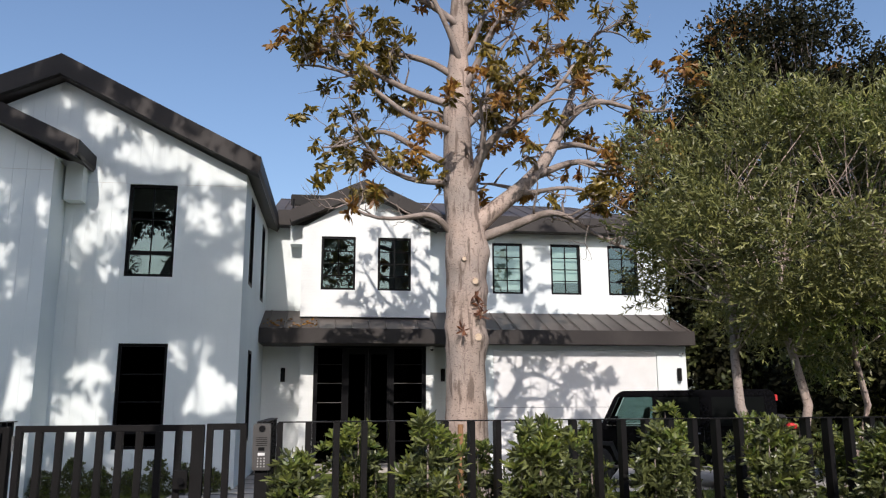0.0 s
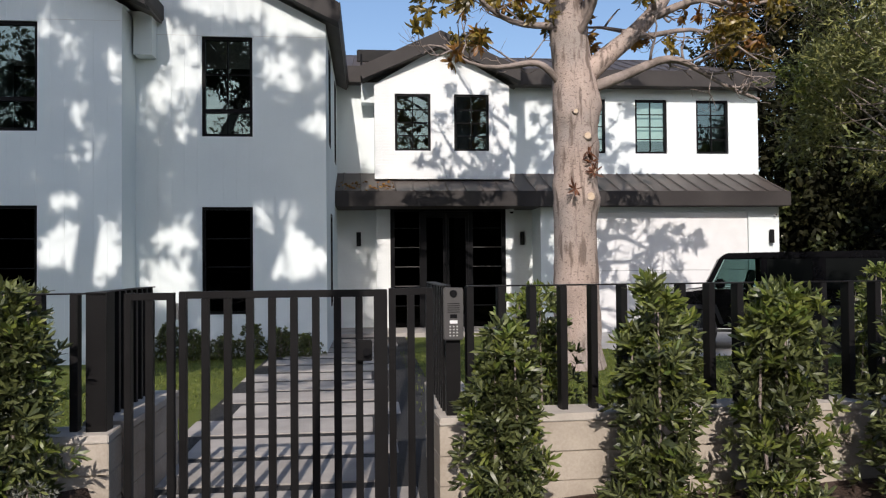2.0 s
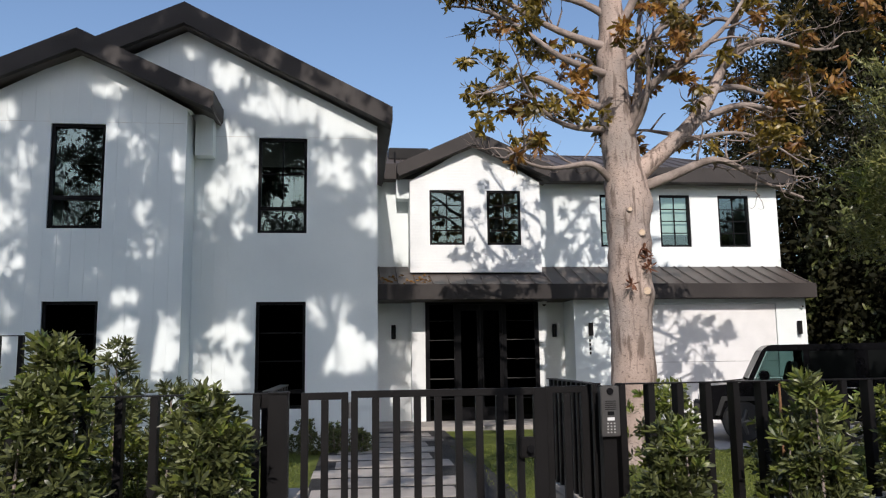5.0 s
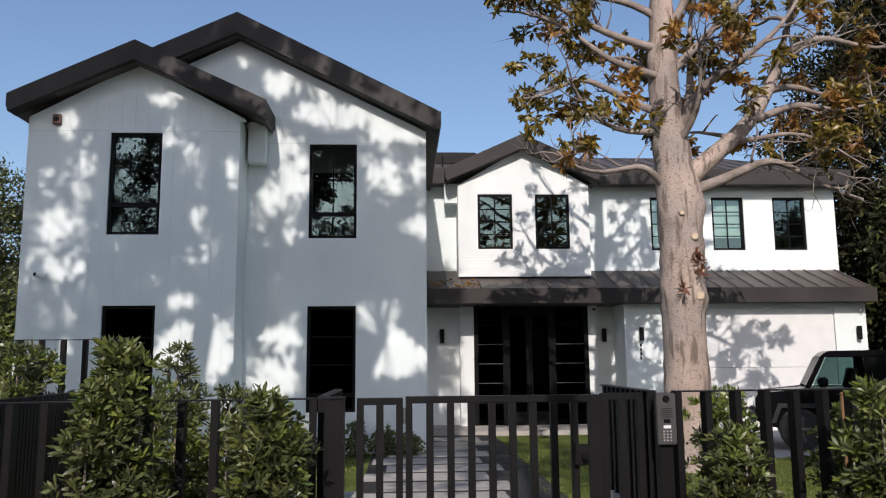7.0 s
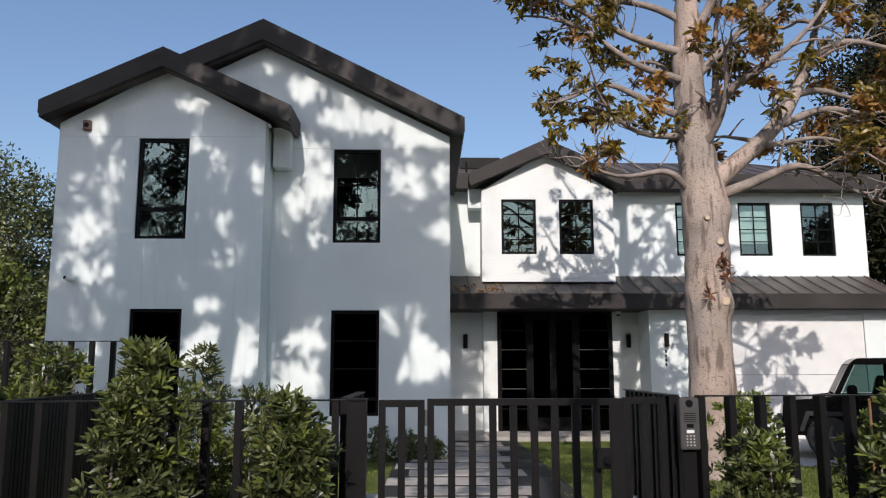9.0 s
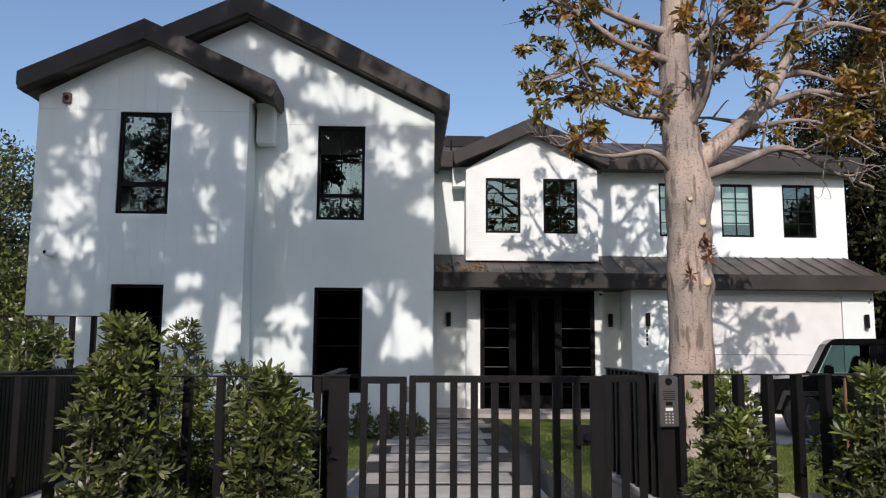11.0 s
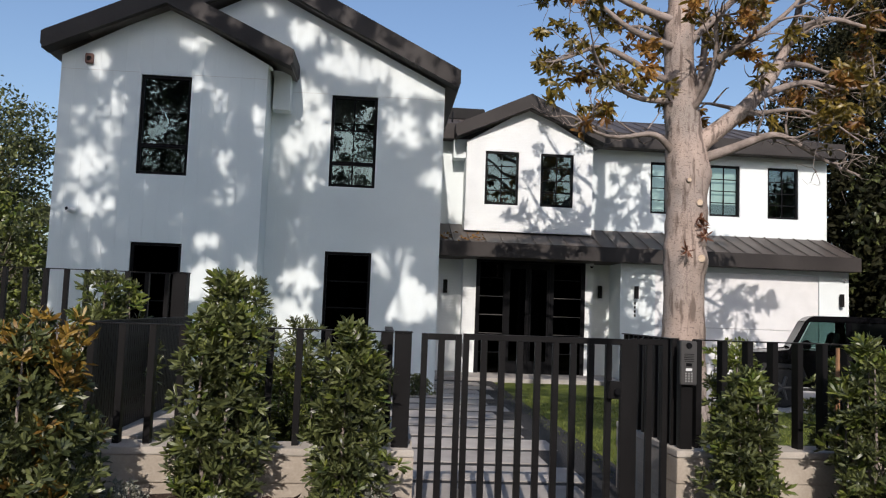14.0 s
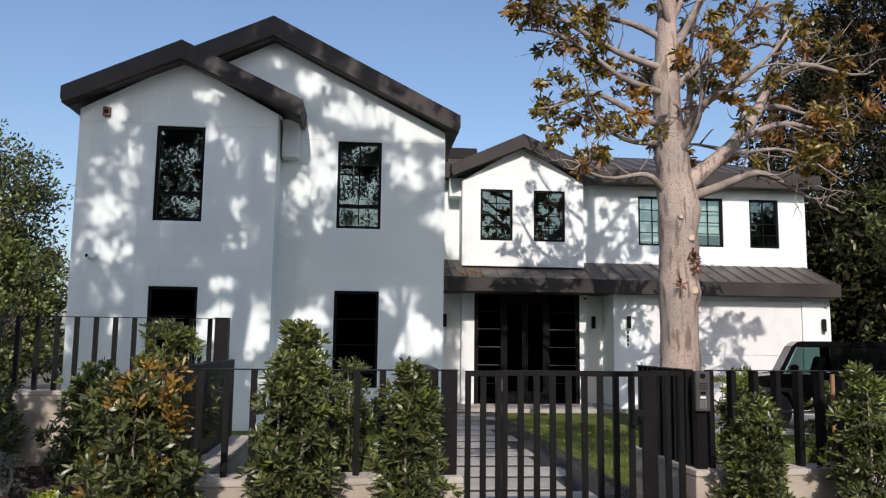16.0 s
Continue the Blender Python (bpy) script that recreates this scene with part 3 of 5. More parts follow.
# control joint round the wing
for x0, x1, y in ((-9.5, -8.12, 14.75), (-7.19, -5.89, 14.75), (-5.84, -4.76, 15.5), (-3.84, -2.6, 15.5)):
    bm = bmesh.new()
    box(bm, x0, x1, y - 0.008, y + 0.01, 5.809, 5.8125)
    hpart("joint", bm, M_CAP)


# upright siding boards on the two wing gables, split round the windows
def siding(x0, x1, y, count, slope, openings, floor_of):
    wide = (x1 - x0) / count
    for i in range(count):
        a, b = x0 + i * wide + 0.001, x0 + (i + 1) * wide - 0.001
        cuts = sorted({a, b} | {e for o in openings for e in o[:2] if a < e < b} | ({slope[0]} if a < slope[0] < b else set()))
        for p, q in zip(cuts, cuts[1:]):
            mid = (p + q) / 2
            z = floor_of(mid)
            spans = []
            for o in sorted(openings, key=lambda o: o[2]):
                if o[0] < mid < o[1] and o[3] > z:
                    spans.append((z, o[2], o[2]))
                    z = o[3]
            top = [slope[1] - slope[2] * abs(s - slope[0]) for s in (p, q)]
            if min(top) > z + 0.05:
                spans.append((z, top[0], top[1]))
            for low, left_top, right_top in spans:
                bm = bmesh.new()
                prism_y(bm, [(p, low), (q, low), (q, right_top), (p, left_top)], y - 0.006, y + 0.002)
                hpart("siding_board", bm, M_STUCCO)


siding(-9.51, -5.87, 14.75, 16, (-7.66, 7.05, 0.5405), [WIN_A, WIN_AL], lambda x: 0.12)
siding(-9.29, -2.57, 15.5, 30, (-6.07, 7.80, 0.5), [WIN_B, WIN_BL], lambda x: 0.12 if x > -5.87 else 6.06)

# ---- fence, walls, gate ----
def quad_box(bm, p, q, wide, z0, z1):
    """An upright box along the plan line p to q, wide to its far side."""
    d = (Vector(q) - Vector(p)).normalized()
    n = Vector((-d.y, d.x)) * wide
    c = [Vector(p), Vector(q), Vector(q) + n, Vector(p) + n]
    v = [bm.verts.new((a.x, a.y, z)) for z in (z0, z1) for a in c]
    for f in ((3, 2, 1, 0), (4, 5, 6, 7), (0, 1, 5, 4), (1, 2, 6, 5), (2, 3, 7, 6), (3, 0, 4, 7)):
        bm.faces.new([v[i] for i in f])


def board_wall(p, q, z0, z1, label, courses=4, wide=0.30):
    """A low wall of board-marked concrete: stacked courses with fine joints and a pale cap."""
    wall = tagged(new("garden_wall"), label, "wall", "concrete garden walls", "structure")
    h = (z1 - z0 - 0.05) / courses
    for k in range(courses):
        bm = bmesh.new()
        o = 0.004 * ((k * 7) % 3)
        d = (Vector(q) - Vector(p)).normalized()
        n = Vector((-d.y, d.x))
        quad_box(bm, Vector(p) + n * o, Vector(q) + n * o, wide - 2 * o, z0 + k * h, z0 + (k + 1) * h - 0.003)
        part("course", bm, M_CONCRETE, wall, bevel=0.004)
    bm = bmesh.new()
    d = (Vector(q) - Vector(p)).normalized()
    n = Vector((-d.y, d.x))
    quad_box(bm, Vector(p) - n * 0.004, Vector(q) - n * 0.004, wide + 0.008, z1 - 0.05, z1)
    part("cap", bm, M_CAP, wall, "smooth grey concrete cap", bevel=0.006)
    return wall


def fence_run(p, q, z0, z1, label, step=0.2, wide=0.045, deep=0.09, first=0.0):
    """Upright flat bars on a wall under a thin flat top plate."""
    f = tagged(new("fence"), label, "fence", "black picket fences", "structure")
    p, q = Vector(p), Vector(q)
    d = (q - p).normalized()
    n = Vector((-d.y, d.x))
    bm = bmesh.new()
    box(bm, -wide / 2, wide / 2, 0, deep, z0, z1 - 0.008)
    me = finish("picket", bm, M_BLACK, bevel=0.003)
    s = first
    while s < (q - p).length:
        o = new("picket", me)
        o.parent = f
        a = p + d * s
        o.matrix_basis = pose(a.x, a.y, 0, 0, 0, math.degrees(math.atan2(d.y, d.x)) + random.uniform(-1.2, 1.2))
        s += step
    bm = bmesh.new()
    quad_box(bm, p - n * 0.004, q - n * 0.004, deep + 0.008, z1 - 0.008, z1)
    part("top_plate", bm, M_BLACK, f)
    return f


def fp(x, dy=0.0):
    return (x, fence_y(x) + dy)


board_wall(fp(-5.62, -0.12), fp(-3.33, -0.12), -0.02, 0.755, "board-marked beige concrete wall before the lawn")
board_wall(fp(-1.40, -0.12), fp(9.0, -0.12), -0.02, 0.775, "long board-marked beige concrete wall under the fence")

board_wall((-3.33, 6.62), (-3.33, 7.85), -0.02, 0.75, "concrete return wall beside the entrance path")
board_wall((-1.08, 6.62), (-1.08, 7.85), -0.02, 0.77, "concrete return wall with lined joints beside the path")
board_wall((-5.32, 6.5), (-5.32, 8.9), -0.02, 0.75, "concrete return wall at the planted recess")
board_wall((-12, 8.9), (-5.62, 8.9), -0.02, 1.22, "taller board-marked concrete wall behind the planted recess", 5)
fence_run(fp(-5.62), fp(-3.50), 0.75, 1.57, "black metal picket fence on the concrete wall", 0.2, first=0.06)
fence_run(fp(-1.198), fp(9.0), 0.77, 1.585, "long black metal picket fence on the concrete wall", 0.206, first=0.012)
fence_run((-3.50, 6.55), (-3.50, 7.8), 0.745, 1.57, "black picket fence returning beside the path", 0.13, deep=0.06)
fence_run((-1.30, 6.55), (-1.30, 7.8), 0.765, 1.585, "black picket fence returning beside the path", 0.13, deep=0.06)
fence_run((-5.545, 6.28), (-5.545, 8.9), 0.745, 1.575, "black picket fence returning to the house side", 0.05, deep=0.06)
fence_run((-12, 8.98), (-5.8, 8.98), 1.215, 2.025, "taller black picket fence behind the planting", 0.205, deep=0.05)
for x, y, w, z0, z1, lab in ((-3.49, fence_y(-3.5) - 0.02, 0.12, 0.75, 1.575, "square black gate post with a flat cap"), (-5.79, 8.96, 0.145, 1.21, 2.035, "square black fence post on the concrete wall")):
    post = thing("fence_post", lab, "post", (x, y, z0), "square fence posts")
    bm = bmesh.new()
    box(bm, 0, w, 0, w, 0, z1 - z0 - 0.012)
    part("shaft", bm, M_BLACK, post, bevel=0.004)
    bm = bmesh.new()
    box(bm, -0.006, w + 0.006, -0.006, w + 0.006, z1 - z0 - 0.012, z1 - z0)
    part("cap", bm, M_BLACK, post, bevel=0.003)


def gate_panel(name, x0, x1, z0, z1, count, label, category, stile=0.044, last=None):
    """A flat steel frame filled with upright bars."""
    y = fence_y((x0 + x1) / 2) + 0.03
    g = thing(name, label, category, (x0, y, z0), "entrance gate panels")
    w, h = x1 - x0, z1 - z0
    last = last or stile
    for a, b, c, d, nm in ((0, stile, 0, h, "stile"), (w - last, w, 0, h, "stile"), (stile, w - last, h - 0.045, h, "top_rail"), (stile, w - last, 0, 0.05, "bottom_rail")):
        bm = bmesh.new()
        box(bm, a, b, 0, 0.05, c, d)
        part(nm, bm, M_BLACK, g, bevel=0.003)
    bm = bmesh.new()
    box(bm, -0.023, 0.023, 0.002, 0.048, 0.05, h - 0.045)
    me = finish("bar", bm, M_BLACK, bevel=0.003)
    for i in range(1, count + 1):
        o = new("bar", me)
        o.parent = g
        o.location = (stile / 2 + (w - stile / 2 - last / 2) * i / (count + 1), 0, 0)
    return g


gate_panel("gate_side_panel", -3.295, -3.002, 0.10, 1.565, 1, "narrow fixed black bar panel beside the gate", "fence panel")
gate = gate_panel("gate", -2.985, -1.715, 0.10, 1.57, 8, "black metal bar gate, closed, with a lock box", "gate", last=0.085)
gate_panel("gate_side_panel", -1.705, -1.425, 0.10, 1.575, 1, "narrow fixed black bar panel beside the gate", "fence panel")
bm = bmesh.new()
box(bm, 1.08, 1.175, -0.045, 0.0, 1.03, 1.16)
part("lock_box", bm, M_BLACK, gate, "black lock box", bevel=0.006)
bm = bmesh.new()
tube(bm, [(1.14, -0.045, 1.09), (1.14, -0.085, 1.09)], [0.018, 0.024], 16)
part("knob", bm, M_FRAME, gate)
for z in (0.25, 1.3):
    bm = bmesh.new()
    tube(bm, [(-0.009, 0.0, z), (-0.009, 0.0, z + 0.1)], [0.009, 0.009], 8)
    part("hinge", bm, M_STEEL, gate)

# intercom on its post
ic = thing("intercom", "brushed steel door intercom with camera and keypad on a black post", "intercom", (-1.305, 6.33, 0.775))
bm = bmesh.new()
box(bm, -0.045, 0.045, 0.035, 0.125, 0, 0.80)
part("post", bm, M_BLACK, ic, bevel=0.004)
bm = bmesh.new()
box(bm, -0.062, 0.062, 0.0, 0.035, 0.475, 0.80)
body = part("body", bm, M_GUNMETAL, ic, "dark brushed steel faceplate", bevel=0.006)
bm = bmesh.new()
tube(bm, [(0, 0.001, 0.765), (0, -0.012, 0.765)], [0.024, 0.020], 20)
part("camera_lens", bm, M_FRAME, body, "round black camera lens")
for i in range(5):
    bm = bmesh.new()
    box(bm, -0.038, 0.038, -0.002, 0.001, 0.70 - i * 0.013, 0.704 - i * 0.013)
    part("speaker_slot", bm, M_FRAME, body)
bm = bmesh.new()
box(bm, -0.022, 0.022, -0.003, 0.001, 0.612, 0.636)
part("screen", bm, M_FRAME, body, "small dark screen", bevel=0.001)
bm = bmesh.new()
box(bm, -0.024, 0.024, -0.003, 0.001, 0.578, 0.598)
part("name_plate", bm, M_WHITE, body, "small white plate", bevel=0.001)
bm = bmesh.new()
box(bm, -0.005, 0.005, -0.003, 0.001, -0.0045, 0.0045)
key = finish("key", bm, M_KEY, bevel=0.001)
for i in range(3):
    for j in range(4):
        o = new("key", key)
        o.parent = body
        o.location = (-0.022 + 0.022 * i, 0, 0.56 - 0.019 * j)

# ---- path ----
slab("path_gravel", -3.55, -1.05, 6.35, 20.6, -0.02, 0.163, M_GRAVEL, "black pebble strips between the pavers", "gravel", "structure")
y, k = 6.3, 0
meshes = {}
paving = tagged(new("paved_path"), "staggered large grey stone pavers from gate to door", "path", kind="structure")
while y < 18.2:
    deep = 0.69
    shift = (0.14, -0.10, 0.05, -0.16)[k % 4] + max(0, y - 14) * 0.09
    for a, b in ((-3.40 + shift, -1.64 + shift),):
        key = (round(b - a, 3), deep)
        if key not in meshes:
            bm = bmesh.new()
            box(bm, 0, b - a, 0, deep, 0.05, 0.172)
            meshes[key] = finish("paver", bm, M_PAVER, bevel=0.006)
        o = new("paver", meshes[key])
        o.parent = paving
        o.location = (a, y, random.uniform(-0.003, 0.003))
    y += deep + 0.16
    k += 1
# small stones along the path
bm = bmesh.new()
for i in range(900):
    s = random.uniform(0.010, 0.018)
    m = Matrix.Translation((random.uniform(-3.5, -1.45), random.uniform(6.4, 13), 0.158)) @ Matrix.Diagonal((s, s * random.uniform(0.6, 1), s * 0.6, 1))
    bmesh.ops.create_icosphere(bm, subdivisions=1, radius=1, matrix=m)
tagged(part("pebbles", bm, M_GRAVEL), "loose black pebbles between the pavers", "pebbles", kind="stuff")

# ---- foliage ----
RNG = np.random.default_rng(7)


def unit(v):
    return v / np.maximum(np.linalg.norm(v, axis=1, keepdims=True), 1e-6)


def leaf_mesh(name, base, way, long, wide, mats, pick=None, fold=0.25, form=((0.38, 0.46), (0.74, 0.40))):
    """One mesh of many pointed, folded leaves: base points, directions, lengths, widths."""
    n = len(base)
    way = unit(way)
    side = unit(np.cross(way, RNG.normal(size=(n, 3))))
    up = np.cross(side, way)
    long, wide = np.broadcast_to(long, n)[:, None], np.broadcast_to(wide, n)[:, None]
    tip = base + way * long - up * long * 0.14
    rows = [base]
    for f, k in form:
        m = base + way * long * f - up * long * 0.14 * f * f
        rows += [m + side * wide * k + up * wide * fold, m - side * wide * k + up * wide * fold]
    co = np.stack([*rows, tip], 1).reshape(-1, 3)
    me = bpy.data.meshes.new(name)
    me.vertices.add(6 * n)
    me.vertices.foreach_set("co", co.astype(np.float32).ravel())
    idx = (np.arange(n)[:, None] * 6 + np.array([0, 1, 2, 1, 3, 4, 1, 4, 2, 3, 5, 4])[None]).ravel()
    me.loops.add(12 * n)
    me.loops.foreach_set("vertex_index", idx.astype(np.int32))
    me.polygons.add(4 * n)
    me.polygons.foreach_set("loop_start", np.arange(0, 12 * n, 3, dtype=np.int32))
    for m in mats:
        me.materials.append(m)
    if pick is not None:
        me.polygons.foreach_set("material_index", np.repeat(pick, 4).astype(np.int32))
    me.update(calc_edges=True)
    me.validate()
    return me


def whorls(centres, axes, each, long, wide, droop=0.55):
    """Rosettes of leaves round axes: returns bases, ways, lengths, widths and the rosette of each leaf."""
    n = len(centres)
    axes = unit(axes)
    u = unit(np.cross(axes, RNG.normal(size=(n, 3))))
    w = np.cross(axes, u)
    ang = RNG.uniform(0, 2 * np.pi, (n, each))
    lift = RNG.uniform(-0.35, 1.1, (n, each)) + 0.35 - droop
    way = np.cos(ang)[..., None] * u[:, None] + np.sin(ang)[..., None] * w[:, None] + lift[..., None] * axes[:, None]
    way = unit(way.reshape(-1, 3))
    base = np.repeat(centres, each, 0) + RNG.normal(size=(n * each, 3)) * long * 0.08
    return base, way, long * RNG.uniform(0.65, 1.2, n * each), wide * RNG.uniform(0.8, 1.2, n * each), np.repeat(np.arange(n), each)


def shrub(name, x, y, z, r, h, label, leaves=(L_HEDGE, L_LIME), mixing=0.12, seed=0, long=0.086, wide=0.021, count=400, each=13, category="shrub", group="", pointed=0.32, streak=None):
    """An upright shrub of several leaders, each clad in cupped rosettes of leaves, uneven in outline."""
    global RNG
    RNG = np.random.default_rng(seed + 11)
    t = thing(name, label, category, (x, y, z), group)
    k = 6
    count = int(count * 1.25)
    turn = (streak if streak else RNG.uniform(0, 6.28)) + np.arange(k) * 2 * np.pi / (k - 1) + RNG.uniform(-0.3, 0.3, k)
    off = r * RNG.uniform(0.42, 0.62, k)
    tall = h * RNG.uniform(0.74, 0.97, k)
    off[-1], tall[-1] = 0.08 * r, h
    if streak:
        tall[0], tall[-1] = h, 0.85 * h
    own = RNG.integers(0, k, count)
    own[: count // 4] = k - 1
    f = RNG.uniform(0.02, 1, count) ** 0.9
    lump = 1 + 0.26 * np.sin(f * 13 + own * 2.1 + seed)
    prof = np.where(f < 0.2, 0.85 + 0.75 * f, 1 - (0.22 + pointed) * (np.maximum(f - 0.2, 0) / 0.8) ** 1.6) * 0.66 * r * lump
    ang = RNG.uniform(0, 2 * np.pi, count)
    rad = np.maximum(prof, 0.02) * np.sqrt(RNG.uniform(0.2, 1.1, count))
    lean = off[own] * (1 - 0.25 * f)
    c = np.stack([lean * np.cos(turn[own]) + rad * np.cos(ang), lean * np.sin(turn[own]) + rad * np.sin(ang), f * tall[own]], 1)
    out = c[:, :2] / np.maximum(np.linalg.norm(c[:, :2], axis=1, keepdims=True), 0.02)
    axes = np.concatenate([out, np.full((count, 1), 1.05) + 0.9 * (f > 0.85)[:, None]], 1) + RNG.normal(size=(count, 3)) * 0.28
    b, w, l, wd, ro = whorls(c, axes, each, long, wide, -0.05)
    pick = (RNG.uniform(size=count) < mixing * (1 + 1.8 * (f > 0.85))).astype(int)
    if streak:
        pick = np.where((own == 0) & (RNG.uniform(size=count) < 0.75) & (f > 0.5), 1, pick)
    o = new("foliage", leaf_mesh("foliage", b, w, l, wd, leaves, pick[ro], 0.16, ((0.40, 0.34), (0.74, 0.46))))
    o.parent = t
    for i in range(k):
        a, b, e = float(turn[i]), float(off[i]), float(tall[i])
        bm = bmesh.new()
        tube(bm, [(0.05 * math.cos(a), 0.05 * math.sin(a), -0.05), (b * math.cos(a), b * math.sin(a), 0.5 * e), (0.8 * b * math.cos(a), 0.8 * b * math.sin(a), 0.97 * e)], [0.014, 0.010, 0.004], 6)
        part("stem", bm, M_BRANCH, t)
    return t


HEDGE = "clipped hedge shrubs along the wall"
G0, G1 = 0.38, 0.2
shrub("hedge_shrub", -4.60, 5.80, G0, 0.27, 1.52, "tall dark green whorled shrub before the concrete wall", seed=1, group=HEDGE, count=560)
shrub("hedge_shrub", -3.77, 5.85, G0, 0.25, 1.24, "dark green whorled shrub beside the gate post", seed=2, group=HEDGE, count=460)
shrub("hedge_shrub", -1.06, 5.95, G1, 0.245, 1.17, "dark green whorled shrub below the intercom", seed=3, group=HEDGE)
shrub("hedge_shrub", -0.15, 5.97, G1, 0.265, 1.42, "bright-tipped green shrub before the wall", seed=4, group=HEDGE, mixing=0.25)
shrub("hedge_shrub", 0.63, 6.0, G1, 0.285, 1.38, "bright-tipped green shrub before the wall", seed=5, group=HEDGE, mixing=0.25)
shrub("hedge_shrub", 1.55, 6.05, G1, 0.27, 1.32, "dark green whorled shrub before the wall", seed=6, group=HEDGE)
shrub("hedge_shrub", 2.5, 6.1, G1, 0.28, 1.36, "dark green whorled shrub before the wall", seed=7, group=HEDGE)
shrub("hedge_shrub", 3.45, 6.2, G1, 0.28, 1.30, "dark green whorled shrub before the wall", seed=8, group=HEDGE)
shrub("hedge_shrub", -5.52, 5.22, G0, 0.38, 1.24, "broad green shrub with an orange-yellow streak", (L_HEDGE, L_ORANGE), 0.05, 9, group=HEDGE, count=640, streak=6.1, pointed=0.35)
shrub("hedge_shrub", -5.95, 7.5, G0, 0.40, 1.56, "dark green shrub in the planted recess", seed=10, group=HEDGE, count=520)
shrub("hedge_shrub", -6.75, 8.2, G0, 0.42, 1.15, "dark green shrub before the taller wall", seed=12, group=HEDGE, count=480)
shrub("hedge_shrub", -8.05, 8.4, G0, 0.42, 1.1, "dark green shrub before the taller wall", seed=14, group=HEDGE)
shrub("hedge_shrub", -9.6, 8.3, G0, 0.5, 1.1, "dark green shrub before the taller wall", seed=15, group=HEDGE)
shrub("hedge_shrub", -8.75, 8.3, G0, 0.55, 1.1, "dark green shrub before the taller wall", seed=13, group=HEDGE, count=480)
INNER = "shrubs behind the fence"
shrub("garden_shrub", -4.66, 7.15, 0.12, 0.33, 1.80, "airy fresh green shrub behind the fence", (L_LIME, L_HEDGE), 0.35, 20, 0.075, 0.016, 420, group=INNER)
shrub("garden_shrub", -4.26, 7.08, 0.12, 0.27, 1.50, "airy fresh green shrub behind the fence", (L_LIME, L_HEDGE), 0.35, 21, 0.075, 0.016, 320, group=INNER)
for i, (x, h) in enumerate(((-0.62, 1.42), (0.35, 1.3), (1.3, 1.4), (2.1, 1.55), (3.0, 1.45), (3.9, 1.4), (4.9, 1.45), (5.9, 1.4))):
    shrub("garden_shrub", x, 7.1 + 0.06 * x, 0.12, 0.36, h, "bright green shrub behind the fence", (L_HEDGE, L_LIME), 0.3, 30 + i, 0.075, 0.02, 330, group=INNER)
for i in range(7):
    x = -5.7 + 0.47 * i
    shrub("border_shrub", x, 15.05 + 0.1 * (i % 2), 0.12, 0.26, 0.42 + 0.1 * ((i * 5) % 3), "low dark green shrub at the foot of the house", seed=50 + i, long=0.055, wide=0.018, count=190, group="low shrubs along the house", pointed=0.3)
for i, (x, y, r) in enumerate(((-6.38, 6.12, 0.25), (-5.92, 5.85, 0.17), (-7.55, 6.3, 0.26))):
    shrub("ground_cover", x, y, G0 - 0.02, r, r * 1.15, "rounded chartreuse green ground plant", (L_CHART, L_LIME), 0.2, 70 + i, 0.042, 0.026, 330, 9, "plant", "chartreuse plants", pointed=0.15)
for i, (x, y, r) in enumerate(((-5.15, 5.72, 0.15), (-3.6, 5.78, 0.15), (-7.27, 7.3, 0.27), (-4.5, 5.3, 0.15), (-8.0, 6.7, 0.2))):
    shrub("silver_plant", x, y, G0 - 0.02, r, r * 1.6, "wispy silver-grey plant in the mulch", (L_SILVER, L_SILVER), 0, 80 + i, 0.035, 0.009, 170, 8, "plant", "silver plants", pointed=0.3)
rose = thing("rose", "single red rose bloom on a thin stem", "flower", (2.75, 6.35, 0.75))
bm = bmesh.new()
tube(bm, [(0, 0, -0.3), (0.02, 0, 0.75)], [0.006, 0.004], 6)
part("stem", bm, M_BRANCH, rose)
bm = bmesh.new()
for i in range(14):
    a, q = i * 2.4, 0.01 + 0.0022 * i
    bmesh.ops.create_icosphere(bm, subdivisions=1, radius=0.02, matrix=Matrix.Translation((0.02 + q * math.cos(a), q * math.sin(a), 0.77 + 0.001 * (14 - i))) @ Euler((0.5, 0, a)).to_matrix().to_4x4() @ Matrix.Diagonal((0.4, 1, 1.1, 1)))
part("petals", bm, M_RED, rose, "red petals")

# ---- trees ----


def limb_points(p, reach, depth, rise, sag, wiggle, n=9, seed=0):
    r = random.Random(seed)
    ph = [r.uniform(0, 6.3) for _ in range(3)]
    out = []
    for i in range(n):
        t = i / (n - 1)
        w = wiggle * t
        out.append(Vector((p[0] + reach * t + w * math.sin(5 * t + ph[0]), p[1] + depth * t + w * math.sin(4 * t + ph[1]), p[2] + rise * t + 4 * sag * t * (1 - t) + w * math.sin(6 * t + ph[2]))))
    return out


def along(pts, t):
    s = t * (len(pts) - 1)
    i = min(int(s), len(pts) - 2)
    return pts[i].lerp(pts[i + 1], s - i), (pts[i + 1] - pts[i]).normalized()


# the magnolia on the lawn
mag = thing("magnolia_tree", "tall pale-barked magnolia with sparse olive and rust leaves on the lawn", "tree", (1.27, 13.1, 0.1))
TR = Vector((-1.27, -13.1, -0.1))
trunk_pts = [(1.33, 13.1, 0.1), (1.33, 13.1, 0.5), (1.315, 13.1, 1.2), (1.31, 13.1, 2.2), (1.33, 13.1, 2.9), (1.33, 13.1, 3.5), (1.34, 13.1, 4.1), (1.33, 13.12, 4.6), (1.24, 13.15, 5.4), (1.22, 13.2, 6.6), (1.25, 13.2, 7.8), (1.3, 13.2, 9.8), (1.35, 13.2, 12.6)]
